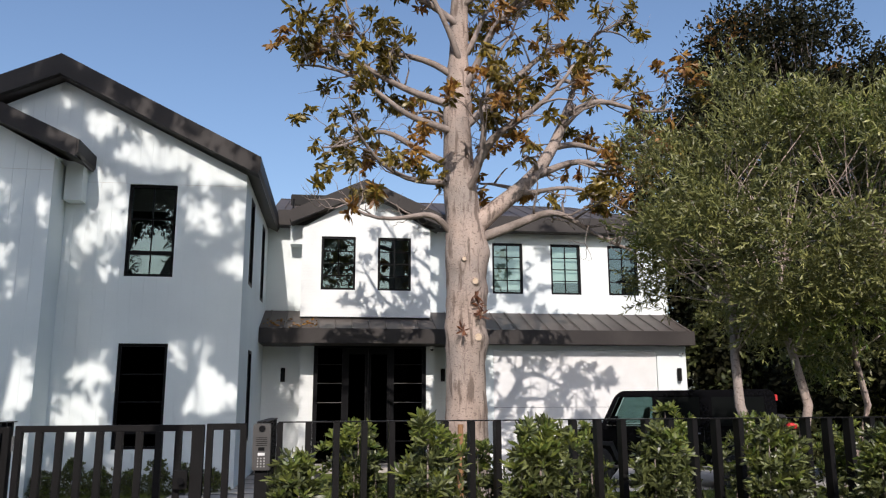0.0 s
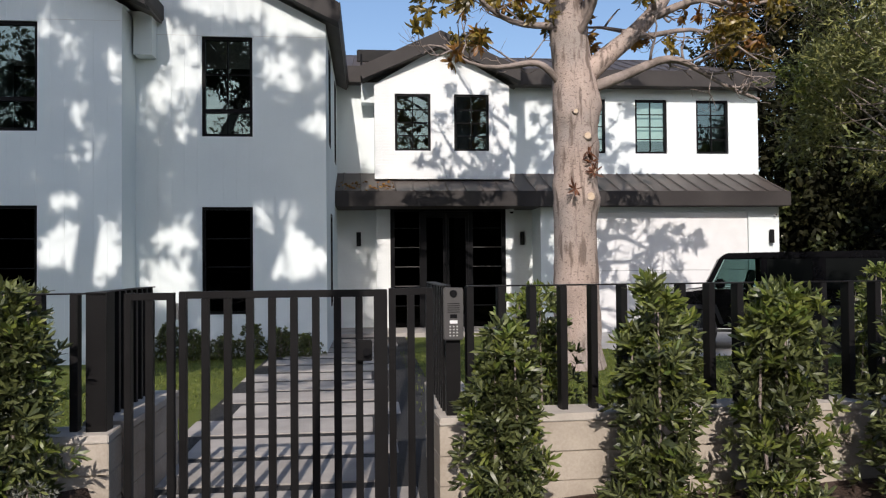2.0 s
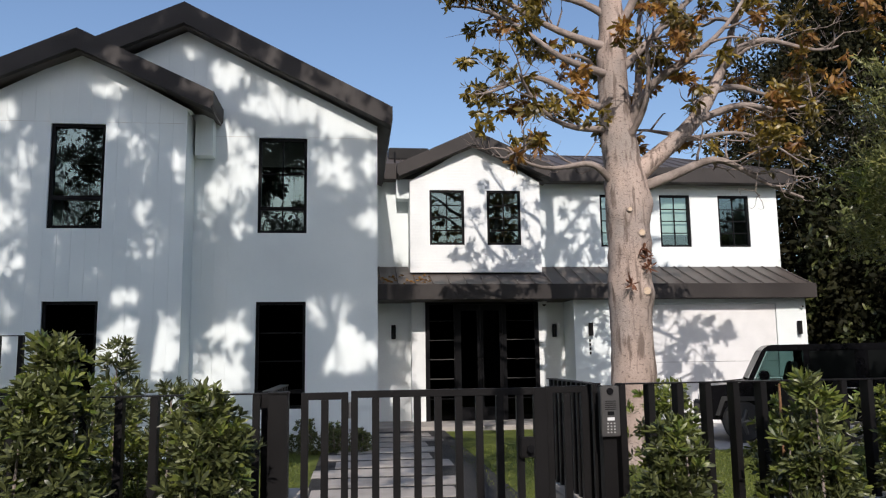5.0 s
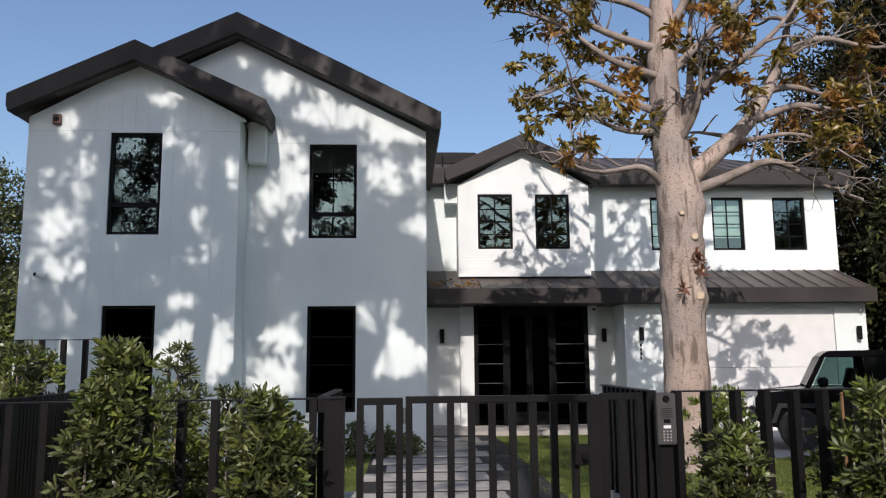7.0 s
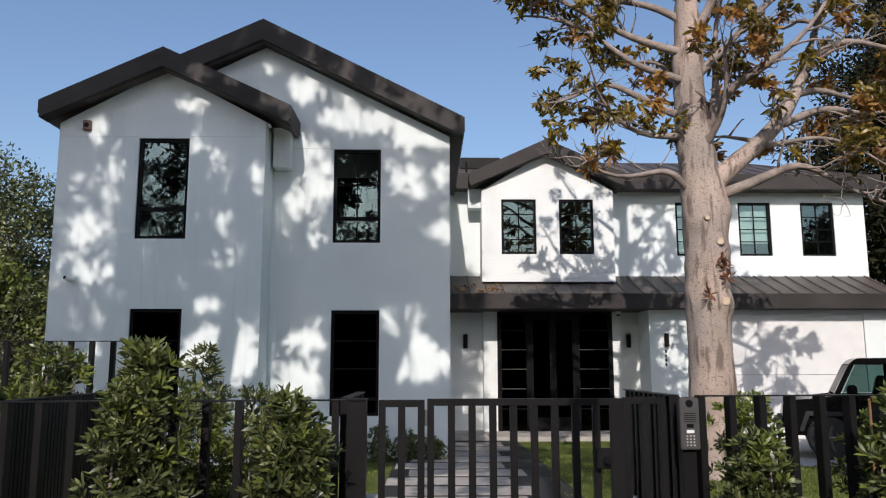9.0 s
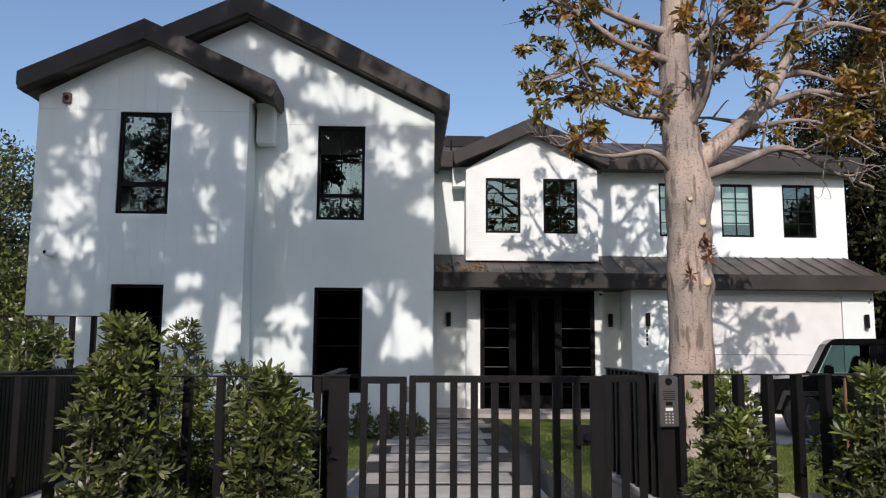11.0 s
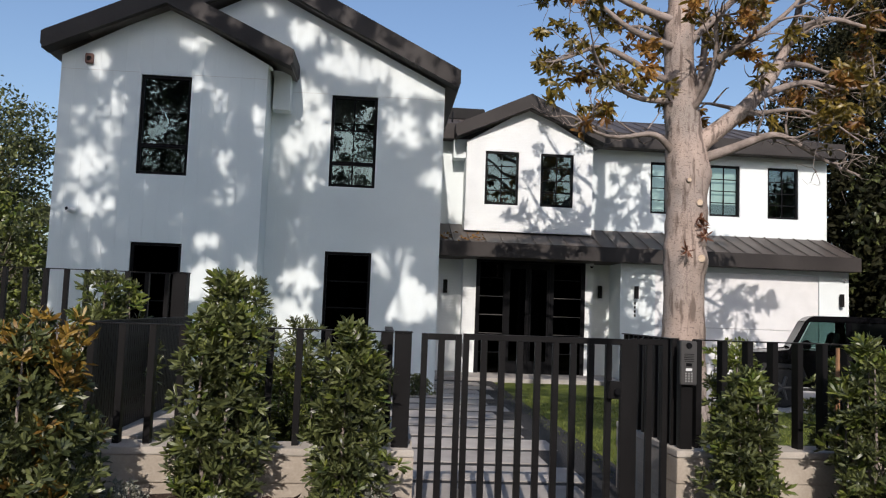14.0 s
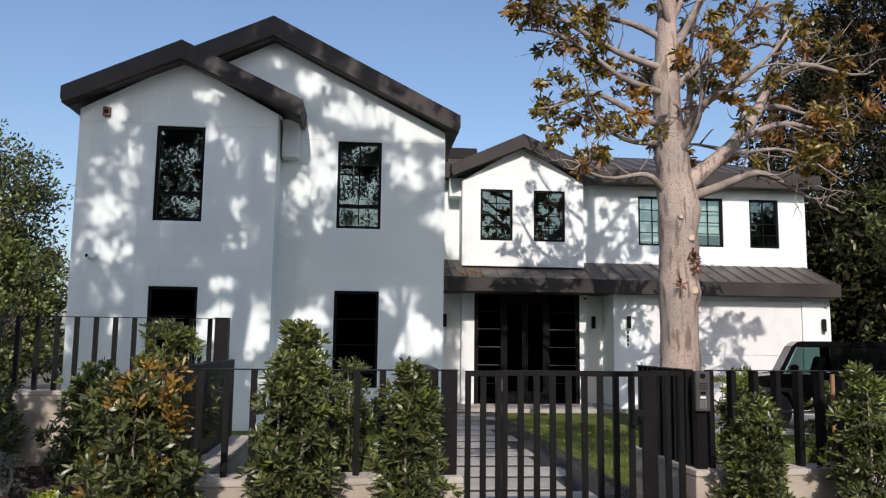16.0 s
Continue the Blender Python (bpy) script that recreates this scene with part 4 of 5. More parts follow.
trunk_rad = [0.44, 0.37, 0.335, 0.325, 0.33, 0.335, 0.345, 0.32, 0.27, 0.23, 0.18, 0.12, 0.04]
bm = bmesh.new()
pp, rr = [], []
for i in range(97):
    s = i / 96 * 12
    k = min(int(s), 11)
    pp.append(Vector(trunk_pts[k]).lerp(Vector(trunk_pts[k + 1]), s - k) + TR)
    rr.append(trunk_rad[k] + (trunk_rad[k + 1] - trunk_rad[k]) * (s - k))
tube(bm, pp, rr, 40)
for v in bm.verts:
    d = Vector((v.co.x, v.co.y, 0))
    v.co += d.normalized() * (0.03 * noise.noise(v.co * 1.9) + 0.02 * noise.noise(v.co * 4.5) + 0.010 * noise.noise(v.co * 14)) if d.length > 0.05 else Vector()
for ux, uy, uz, size, out in ((-0.36, -0.1, 2.95, 0.14, 0.06), (0.40, -0.1, 2.66, 0.15, 0.06), (0.36, 0.0, 3.52, 0.13, 0.07), (0.15, -0.36, 2.70, 0.14, 0.07), (0.14, -0.34, 3.6, 0.12, 0.06), (-0.1, -0.36, 3.95, 0.13, 0.06), (-0.30, -0.15, 4.1, 0.16, 0.07), (0.33, -0.1, 4.15, 0.17, 0.09), (0.20, -0.3, 3.15, 0.10, 0.05), (-0.22, -0.28, 1.9, 0.18, 0.05), (0.3, -0.2, 1.3, 0.2, 0.05), (-0.2, -0.3, 3.4, 0.12, 0.04)):
    for v in bm.verts:
        gap = (v.co - Vector((ux + 0.05, uy, uz - 0.1))).length
        if gap < 2.5 * size:
            v.co += Vector((v.co.x - 0.05, v.co.y, 0)).normalized() * 0.6 * out * math.exp(-(gap / size) ** 2)
part("trunk", bm, M_BARK, mag, "pinkish grey knobbly trunk", smooth=True)
for x, z, s in ((1.46, 2.72, 0.066), (1.42, 3.62, 0.055), (1.52, 3.1, 0.035), (1.24, 3.98, 0.036)):
    bm = bmesh.new()
    tube(bm, [(0, 0.09, 0), (0, 0.02, 0), (0, 0.0, 0), (0, -0.012, 0), (0, -0.006, 0)], [s * 1.5, s * 1.35, s * 1.2, s * 1.05, s * 0.9], 14)
    knot = part("knot", bm, M_BARK, mag, "cut branch stub", smooth=True)
    knot.location = Vector((x, 13.1 - 0.372 * math.sqrt(max(0.1, 1 - ((x - 1.31) / 0.40) ** 2)), z)) + TR
    bm = bmesh.new()
    tube(bm, [(0, 0.0, 0), (0, -0.012, 0)], [s * 0.9, s * 0.86], 14)
    part("cut", bm, M_CUT, knot, "pale sawn face")
# height on the trunk, reach, depth, rise, sag, radius
BOUGHS = (
    (4.35, 2.4, -0.3, 3.0, -0.12, 0.185), (4.30, 2.9, -0.5, 0.15, 0.32, 0.10), (4.30, -1.75, -0.8, 0.45, 0.22, 0.07), (4.8, 1.15, 0.7, 3.6, 0.1, 0.085),
    (5.3, -1.9, -0.7, 0.35, 0.0, 0.065), (5.6, -2.5, 0.3, 0.75, 0.15, 0.07), (6.2, -2.6, -0.4, 0.9, 0.05, 0.07), (6.7, -2.9, -0.2, 0.75, 0.12, 0.075),
    (7.2, -2.1, 0.6, 1.7, -0.1, 0.07), (5.2, 1.5, -0.9, 1.9, 0.1, 0.10), (6.3, 2.3, 0.3, 2.0, 0.1, 0.08), (7.0, 1.7, -0.5, 2.4, 0.05, 0.08),
    (7.6, 1.4, 0.8, 2.2, 0.0, 0.06), (7.5, -1.2, -0.8, 2.5, 0.0, 0.06), (5.0, 0.5, -1.5, 1.6, 0.1, 0.06), (5.9, -0.5, 1.6, 1.4, 0.1, 0.06),
    (8.2, -2.4, -0.3, 1.5, 0.1, 0.07), (8.6, 2.3, 0.4, 1.7, 0.1, 0.07), (9.3, -1.8, 0.5, 1.8, 0.0, 0.06), (9.6, 1.6, -0.4, 2.2, 0.0, 0.06))
tips, tipdirs = [], []
stems = []
for k, (z0, reach, depth, rise, sag, r0) in enumerate(BOUGHS):
    stems.append((limb_points((1.27, 13.12, z0), reach, depth, rise, sag, 0.29, 14, k), r0, 2))
rnd = random.Random(5)
big = stems[0][0]
for t, dx, dy, dz, r0 in ((0.45, 2.1, -0.2, 0.35, 0.07), (0.6, 1.9, 0.4, 0.1, 0.06), (0.75, 1.6, -0.4, 0.1, 0.07), (0.35, 1.8, -0.5, -0.3, 0.05), (0.9, 0.9, 0.3, 1.2, 0.06)):
    p, _ = along(big, t)
    stems.append((limb_points(p, dx, dy, dz, 0.1, 0.22, 11, int(t * 100)), r0, 2))
n_limb = 0
while stems:
    pts, r0, order = stems.pop(0)
    n_limb += 1
    bm = bmesh.new()
    m = len(pts)
    tube(bm, [p + TR for p in pts], [r0 * (1 - 0.78 * i / (m - 1)) for i in range(m)], 10 if order == 2 else 5)
    part("limb" if order == 2 else "twig", bm, M_BARK if r0 > 0.14 else M_BRANCH, mag, smooth=True)
    tips.append(pts[-1])
    tipdirs.append(pts[-1] - pts[-2])
    if order > 0:
        for j in range({2: 8, 1: 3}[order]):
            t = rnd.uniform(0.28, 0.98)
            p, d = along(pts, t)
            length = (0.95 if order == 2 else 0.42) * rnd.uniform(0.5, 1.2)
            v = d * 0.6 + Vector((rnd.uniform(-1, 1), rnd.uniform(-1, 1), rnd.uniform(-0.45, 0.8)))
            v = v.normalized() * length
            stems.append((limb_points(p, v.x, v.y, v.z, rnd.uniform(-0.1, 0.06), 0.10, 6, rnd.randint(0, 9999)), max(0.007, r0 * (0.26 if order == 2 else 0.45)), order - 1))
RNG = np.random.default_rng(3)
tp = np.array([tuple(p + TR) for p in tips])
td = np.array([tuple(d) for d in tipdirs])
keep = (RNG.uniform(size=len(tp)) < 0.35) & (np.arange(len(tp)) > 24) & ((tp[:, 0] < 1.2) | (tp[:, 2] > 4.75))
tp, td = tp[keep], td[keep]
b_, w_, l_, wd_, ro_ = whorls(np.repeat(tp, 4, 0) + RNG.normal(size=(4 * len(tp), 3)) * 0.09, unit(np.repeat(td, 4, 0)) + np.array([0, 0, -0.1]), 13, 0.17, 0.056, 0.75)
w_[:, 2] -= 0.5
rust = (RNG.uniform(size=len(tp)) < 0.24).astype(int)
o = new("leaves", leaf_mesh("leaves", b_, w_, l_, wd_, (L_MAGNOLIA, L_RUST), np.repeat(rust, 4)[ro_]))
o.parent = mag
o["label"] = "olive-brown and rusty leaf clusters"
for p_ in ((0.20, -0.39, 3.12), (0.16, -0.38, 3.28), (-0.06, -0.40, 2.72), (0.22, -0.39, 2.98)):
    b_, w_, l_, wd_, ro_ = whorls(np.array([p_]), np.array([(0, -1.0, 0.2)]), 16, 0.15, 0.03, 0.5)
    o = new("tuft", leaf_mesh("tuft", b_, w_, l_, wd_, (L_DRY,)))
    o.parent = mag
    o["label"] = "dry rust-brown leaf tuft on the trunk"



def leafy_tree(name, label, base, trunks, crown, radii, clumps, each, long, wide, mats, mixing, seed, bark=M_BRANCH, clump_r=0.45, shell=0.25, group="", category="tree", hang=0.0, sprig=0, gaps=None):
    """A tree with tapered stems, limbs to each clump and a crown of small leaves with gaps."""
    global RNG
    RNG = np.random.default_rng(seed)
    r = random.Random(seed)
    base, crown = Vector(base), Vector(crown)
    t = thing(name, label, category, base, group)
    forks = []
    for dx, dy, rad, lean, ly in trunks:
        top = Vector((crown.x - base.x + lean, crown.y - base.y + ly, crown.z - base.z - radii[2] * 0.35))
        pts = [Vector((dx, dy, -0.1)).lerp(top, k / 6) + Vector((0.10 * math.sin(k * 1.7 + dx * 5), 0.10 * math.cos(k * 1.3), 0)) * (k > 0) for k in range(7)]
        bm = bmesh.new()
        tube(bm, pts, [rad * (1 - 0.09 * k) for k in range(7)], 12)
        part("trunk", bm, bark, t, smooth=True)
        forks += pts[3:]
    u = unit(RNG.normal(size=(clumps, 3)))
    q = (shell + (1 - shell) * RNG.uniform(0, 1, clumps)) ** (1 / 2.2)
    wob = 1 + 0.22 * np.sin(u[:, 0] * 5 + seed) * np.cos(u[:, 2] * 4 + seed * 2)
    c = u * np.array(radii) * (q * wob)[:, None] + np.array(crown - base)
    if gaps:
        # uneven, dense unseen crown, laid out so its shade and gaps fall on the wing
        s = RNG.uniform(-1, 1, (clumps, 3))
        s = s[np.abs(s[:, 0]) ** 4 + np.abs(s[:, 1]) ** 4 < 1.15]
        clumps = len(s)
        y = crown.y + s[:, 2] * radii[1]
        far = 15.1 - y
        c = np.stack([-6.25 + 3.95 * s[:, 0] - far * SUN_WAY.x / SUN_WAY.y, y, 4.3 + 4.9 * s[:, 1] - far * SUN_WAY.z / SUN_WAY.y], 1) - np.array(base)
        u = unit(c - np.array(crown - base))
    bm = bmesh.new()
    for i in range(clumps):
        if gaps and i % 3:
            continue
        p = min(forks, key=lambda f: (f - Vector(c[i])).length + r.uniform(0, 0.8))
        e = Vector(c[i])
        mid = p.lerp(e, 0.5) + Vector((r.uniform(-1, 1), r.uniform(-1, 1), r.uniform(-0.5, 1))) * 0.1 * (e - p).length
        k = min(0.022, max(0.007, trunks[0][2] * 0.16))
        k *= 0.6 if gaps else 1
        tube(bm, [p, mid, e], [k, k * 0.6, k * 0.25], 5)
    part("bough_work", bm, bark, t)
    n = clumps * each
    cr = np.repeat(RNG.uniform(0.6, 1.3, clumps) * clump_r, each)[:, None]
    b = np.repeat(c, each, 0) + unit(RNG.normal(size=(n, 3))) * cr * RNG.uniform(0.1, 1, (n, 1)) ** 0.6
    w = RNG.normal(size=(n, 3)) + np.repeat(u, each, 0) * 0.5
    w[:, 2] -= hang
    if sprig:
        m = n // sprig
        own = np.arange(m) * sprig // each
        axis = unit(u[own] * 0.7 + RNG.normal(size=(m, 3)) * 0.55 + np.array([0, 0, 0.45]))
        root = c[own] + unit(RNG.normal(size=(m, 3))) * (RNG.uniform(0.1, 1, (m, 1)) ** 0.6) * clump_r * 0.75
        step = np.tile(np.linspace(0, 1, sprig), m)[:, None]
        b = np.repeat(root, sprig, 0) + np.repeat(axis, sprig, 0) * step * 0.30
        w = np.repeat(axis, sprig, 0) * 0.9 + RNG.normal(size=(m * sprig, 3)) * 0.6
    pick = np.repeat((RNG.uniform(size=clumps) < mixing).astype(int), each)
    if gaps:
        p = b + np.array(base)
        far = 15.1 - p[:, 1]
        lit = np.stack([p[:, 0] + far * SUN_WAY.x / SUN_WAY.y, p[:, 2] + far * SUN_WAY.z / SUN_WAY.y], 1)
        shut = np.ones(n, bool)
        for gx, gz, rx, rz in gaps:
            dx, dz = (lit[:, 0] - gx) / (rx + 0.015), (lit[:, 1] - gz) / (rz + 0.015)
            turn = np.arctan2(dz, dx)
            edge = 1 + 0.22 * np.sin(3 * turn + gx * 7) + 0.16 * np.sin(5 * turn + gz * 9)
            shut &= dx * dx + dz * dz > edge * RNG.uniform(0.75, 1.25, n)
        b, w, pick, n = b[shut], w[shut], pick[shut], int(shut.sum())
    o = new("crown", leaf_mesh("crown", b, w, long * RNG.uniform(0.6, 1.2, n), wide * RNG.uniform(0.7, 1.2, n), mats, pick))
    o.parent = t
    return t


leafy_tree("olive_tree", "silvery green olive tree with several pale leaning stems", (3.95, 8.7, 0.1), ((-0.10, 0, 0.075, -1.2, 0), (0.45, 0.15, 0.07, -0.35, 0.1), (0.62, -0.1, 0.05, 0.6, -0.1)), (4.75, 8.75, 3.85), (2.1, 1.7, 1.5), 170, 512, 0.085, 0.019, (L_OLIVE, L_LIME), 0.12, 4, M_BARK, 0.44, 0.55, sprig=16)
BACK = "background trees"
# the dark masses get their shade from the leaf colour itself
leafy_tree("background_tree", "tall dark leafy tree beyond the driveway", (13.2, 22.5, 0), ((0, 0, 0.3, 0, 0),), (13.8, 23.0, 8.8), (5.3, 3.0, 6.2), 520, 170, 0.19, 0.08, (L_SHADED, L_RUST), 0.05, 21, clump_r=0.75, group=BACK)
leafy_tree("background_tree", "dense dark tree mass beside the house", (10.6, 20.5, 0), ((0, 0, 0.2, 0, 0),), (10.9, 20.8, 3.2), (2.5, 2.2, 3.7), 330, 150, 0.24, 0.10, (L_SHADED, L_HEDGE), 0.2, 22, clump_r=0.6, group=BACK)
leafy_tree("background_tree", "dense dark tree mass along the driveway", (11.3, 14.6, 0), ((0, 0, 0.2, 0, 0),), (11.3, 14.8, 3.0), (2.6, 2.8, 3.5), 330, 140, 0.22, 0.09, (L_SHADED, L_OLIVE), 0.15, 23, clump_r=0.6, group=BACK)
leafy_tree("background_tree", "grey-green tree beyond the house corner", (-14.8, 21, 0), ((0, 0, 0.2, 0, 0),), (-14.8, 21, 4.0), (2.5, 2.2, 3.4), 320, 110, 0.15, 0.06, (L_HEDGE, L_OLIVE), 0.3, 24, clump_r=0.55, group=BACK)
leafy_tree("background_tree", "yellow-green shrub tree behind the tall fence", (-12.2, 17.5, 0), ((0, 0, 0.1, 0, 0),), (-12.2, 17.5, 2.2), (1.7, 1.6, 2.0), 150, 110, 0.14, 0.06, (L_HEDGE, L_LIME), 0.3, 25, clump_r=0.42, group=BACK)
leafy_tree("background_tree", "dark green tree behind the tall fence", (-11.0, 12.2, 0), ((0, 0, 0.1, 0, 0),), (-11.2, 12.0, 1.7), (1.3, 1.4, 1.6), 110, 100, 0.13, 0.05, (L_SHADED, L_HEDGE), 0.3, 26, clump_r=0.4, group=BACK)
# the unseen street tree over the camera's way, whose shade lies on the wing; its crown is cut open by where the light
# patches fall
BAY_LIGHT = [(-8.77, 5.93, 0.25, 0.34), (-8.49, 4.83, 0.15, 0.5), (-8.79, 4.14, 0.38, 0.25), (-8.43, 5.57, 0.12, 0.15), (-7.21, 6.38, 0.32, 0.21), (-7.05, 5.67, 0.13, 0.25), (-5.96, 5.05, 0.15, 0.21), (-6.53, 4.23, 0.17, 0.27), (-8.74, 3.37, 0.34, 0.18), (-8.57, 2.62, 0.17, 0.08), (-7.15, 3.19, 0.25, 0.08), (-6.76, 2.87, 0.46, 0.15), (-6.45, 2.02, 0.72, 0.56), (-8.61, 2.05, 0.18, 0.25), (-6.95, 6.76, 0.2, 0.14), (-6.35, 6.46, 0.2, 0.14), (-5.65, 6.12, 0.2, 0.14)]
GABLE_LIGHT = [(-6.01, 7.37, 0.22, 0.18), (-5.41, 6.98, 0.35, 0.35), (-4.11, 6.32, 0.62, 0.31), (-3.2, 6.0, 0.62, 0.27), (-5.29, 5.8, 0.4, 0.35), (-5.49, 4.78, 0.25, 0.27), (-3.6, 5.29, 0.27, 0.22), (-2.79, 5.29, 0.18, 0.31), (-2.83, 4.23, 0.35, 0.22), (-3.68, 3.47, 0.16, 0.13), (-5.03, 2.58, 0.13, 0.13), (-5.29, 2.23, 0.4, 0.22), (-5.36, 1.45, 0.45, 0.48), (-3.54, 2.6, 0.42, 0.34), (-3.18, 1.9, 0.64, 0.5), (-5.11, 4.05, 0.19, 0.25), (-4.84, 6.32, 0.35, 0.22), (-5.75, 7.78, 0.2, 0.14), (-4.5, 7.1, 0.22, 0.13), (-3.2, 6.47, 0.22, 0.13), (-5.15, 7.44, 0.18, 0.12), (-3.85, 6.78, 0.2, 0.12), (-2.6, 6.15, 0.25, 0.16)]
leafy_tree("street_tree", "large leafy street tree beside the pavement", (-10.2, 1.2, 0), ((0, 0, 0.36, 0, 0), (0.2, 0.1, 0.26, 3.0, 0.5), (-0.2, 0, 0.24, -1.6, 0)), (-7.4, 2.4, 12.9), (4.0, 1.9, 5.0), 560, 150, 0.19, 0.09, (L_SHADED, L_HEDGE), 0.2, 31, M_BRANCH, 0.42, 0.05, "street trees", gaps=[(x, z - 0.25, a, c) for x, z, a, c in BAY_LIGHT] + [(x, z + 0.27, a, c) for x, z, a, c in GABLE_LIGHT])
# added out of view, only to throw dappled shade on path and lawn
leafy_tree("street_tree", "slender unseen tree added to dapple the path and lawn", (-3.6, -3.3, 0), ((0, 0, 0.16, 0, 0),), (-2.2, 1.0, 9.6), (2.7, 1.6, 2.0), 70, 60, 0.18, 0.09, (L_SHADED, L_HEDGE), 0.3, 36, M_BRANCH, 0.36, 0.15, "street trees")
# never in view: added to block sun from the shrubs and mulch at left
leafy_tree("street_tree", "small unseen tree added to shade the left planting", (-8.8, 2.1, 0), ((0, 0, 0.1, 0, 0),), (-8.5, 2.4, 4.1), (1.5, 1.1, 1.4), 70, 90, 0.13, 0.06, (L_SHADED, L_HEDGE), 0.3, 35, M_BRANCH, 0.34, 0.15, "street trees")
leafy_tree("street_tree", "spreading street tree across the road", (-6, -17, 0), ((0, 0, 0.35, 0, 0),), (-6, -17, 9.0), (5.4, 3.5, 5.6), 85, 80, 0.3, 0.13, (L_SHADED, L_HEDGE), 0.2, 32, M_BRANCH, 0.8, 0.2, "street trees")
leafy_tree("street_tree", "spreading street tree across the road", (7, -18, 0), ((0, 0, 0.35, 0, 0),), (8, -18, 6.5), (6.5, 3.5, 4.0), 170, 80, 0.3, 0.13, (L_SHADED, L_HEDGE), 0.2, 33, M_BRANCH, 0.8, 0.2, "street trees")
leafy_tree("street_tree", "spreading street tree across the road", (-18.5, -18, 0), ((0, 0, 0.35, 0, 0),), (-18.5, -18, 10), (6.2, 3.5, 6.5), 230, 80, 0.3, 0.13, (L_SHADED, L_HEDGE), 0.2, 34, M_BRANCH, 0.8, 0.2, "street trees")
# closing hedges to the sides; the tall one behind is unseen, added to darken window reflections
for x0, x1, y0, y1, z1 in ((-60, -20, 24, 27, 3.5), (14, 60, 26, 29, 4.0), (-80, 80, -27, -23, 8.5)):
    bm = bmesh.new()
    bmesh.ops.create_grid(bm, x_segments=60, y_segments=8, size=1)
    for v in bm.verts:
        a, b = v.co.x, v.co.y
        v.co = Vector(((x0 + x1) / 2 + a * (x1 - x0) / 2, (y0 + y1) / 2 + b * (y1 - y0) / 2, 0))
        v.co.z = z1 * (1 - b ** 4) * (0.8 + 0.3 * noise.noise(v.co * 0.4)) + 0.3 * noise.noise(v.co * 1.7)
    tagged(part("hedge", bm, L_SHADED), "dark green hedge added as a backdrop", "hedge", kind="structure")

# ---- wear and small growth ----
stake = thing("plant_stake", "orange-brown round wooden plant stake", "stake", (0.22, 6.95, 0.12))
bm = bmesh.new()
tube(bm, [(0, 0, -0.1), (0.005, 0, 0.7), (0.01, 0, 1.42)], [0.026, 0.025, 0.024], 10)
part("post", bm, M_WOOD, stake)
RNG = np.random.default_rng(90)
n = 26000
gb = np.stack([RNG.uniform(-6, 6, n), RNG.uniform(6.9, 15.5, n), np.full(n, 0.135)], 1)
gb = gb[((gb[:, 0] < -3.75) | (gb[:, 0] > -1.3)) & ((gb[:, 0] < 2.6) | (gb[:, 1] < 14.2))]
gw = RNG.normal(size=(len(gb), 3)) * 0.5 + np.array([0, 0, 1.0])
M_BLADE = leaf_material("grass_blades", (0.075, 0.11, 0.016), (0.19, 0.21, 0.04), 0.6, 0.3, 0.3)
tagged(new("grass", leaf_mesh("grass", gb, gw, 0.055, 0.012, (M_BLADE,))), "short green grass blades of the lawn", "grass", kind="stuff")
n = 6000
mb = np.stack([RNG.uniform(-9, 4, n), RNG.uniform(3.2, 6.4, n), np.zeros(n)], 1)
mb[: n // 3, 0], mb[: n // 3, 1] = RNG.uniform(-9, -5.6, n // 3), RNG.uniform(5.5, 8.8, n // 3)
mb = mb[(mb[:, 0] < -3.45) | (mb[:, 0] > -1.25)]
mb[:, 2] = 0.1 + np.where(mb[:, 0] < -2.3, 0.33, 0.14) * np.minimum(1, (mb[:, 1] - 2.6) / 2.2) + 0.012
mw = RNG.normal(size=(len(mb), 3)) * np.array([1, 1, 0.25])
M_CHIP = leaf_material("bark_chips", (0.035, 0.022, 0.016), (0.13, 0.085, 0.06), 0.9, 0.3, 0.0)
tagged(new("mulch_chips", leaf_mesh("mulch_chips", mb, mw, 0.075, 0.03, (M_CHIP,))), "loose brown bark chips on the bed", "mulch", kind="stuff")
n = 60
rb = np.stack([RNG.uniform(-2.5, -1.2, n), RNG.uniform(19.1, 19.7, n), np.zeros(n)], 1)
rb[:, 2] = 3.43 + (rb[:, 1] - 19.06) * 0.385
tagged(new("fallen_leaves", leaf_mesh("fallen_leaves", rb, RNG.normal(size=(n, 3)) * np.array([1, 1, 0.2]), 0.10, 0.05, (L_RUST,))), "dry rust-brown leaves lying on the porch roof", "leaves", kind="stuff")

# ---- fixtures on the house ----
def sconce(x, y, z0, z1, label):
    s = thing("wall_lamp", label, "lamp", (x, y, z0), "black wall lamps")
    bm = bmesh.new()
    box(bm, -0.035, 0.035, -0.012, 0, 0.06, z1 - z0 - 0.06)
    part("back_plate", bm, M_BLACK, s, bevel=0.003)
    bm = bmesh.new()
    tube(bm, [(0, -0.07, 0), (0, -0.07, z1 - z0)], [0.055, 0.055], 20)
    part("shade", bm, M_BLACK, s, "black cylinder shade", bevel=0.002)
    bm = bmesh.new()
    tube(bm, [(0, -0.07, 0.004), (0, -0.07, -0.002)], [0.042, 0.042], 16)
    part("lens", bm, M_WHITE, s)
    return s


sconce(-2.06, 20.3, 2.18, 2.52, "black cylinder wall lamp beside the entrance")
sconce(1.92, 20.3, 2.19, 2.51, "black cylinder wall lamp beside the entrance")
sconce(2.56, 19.35, 2.19, 2.50, "black cylinder wall lamp over the house number")
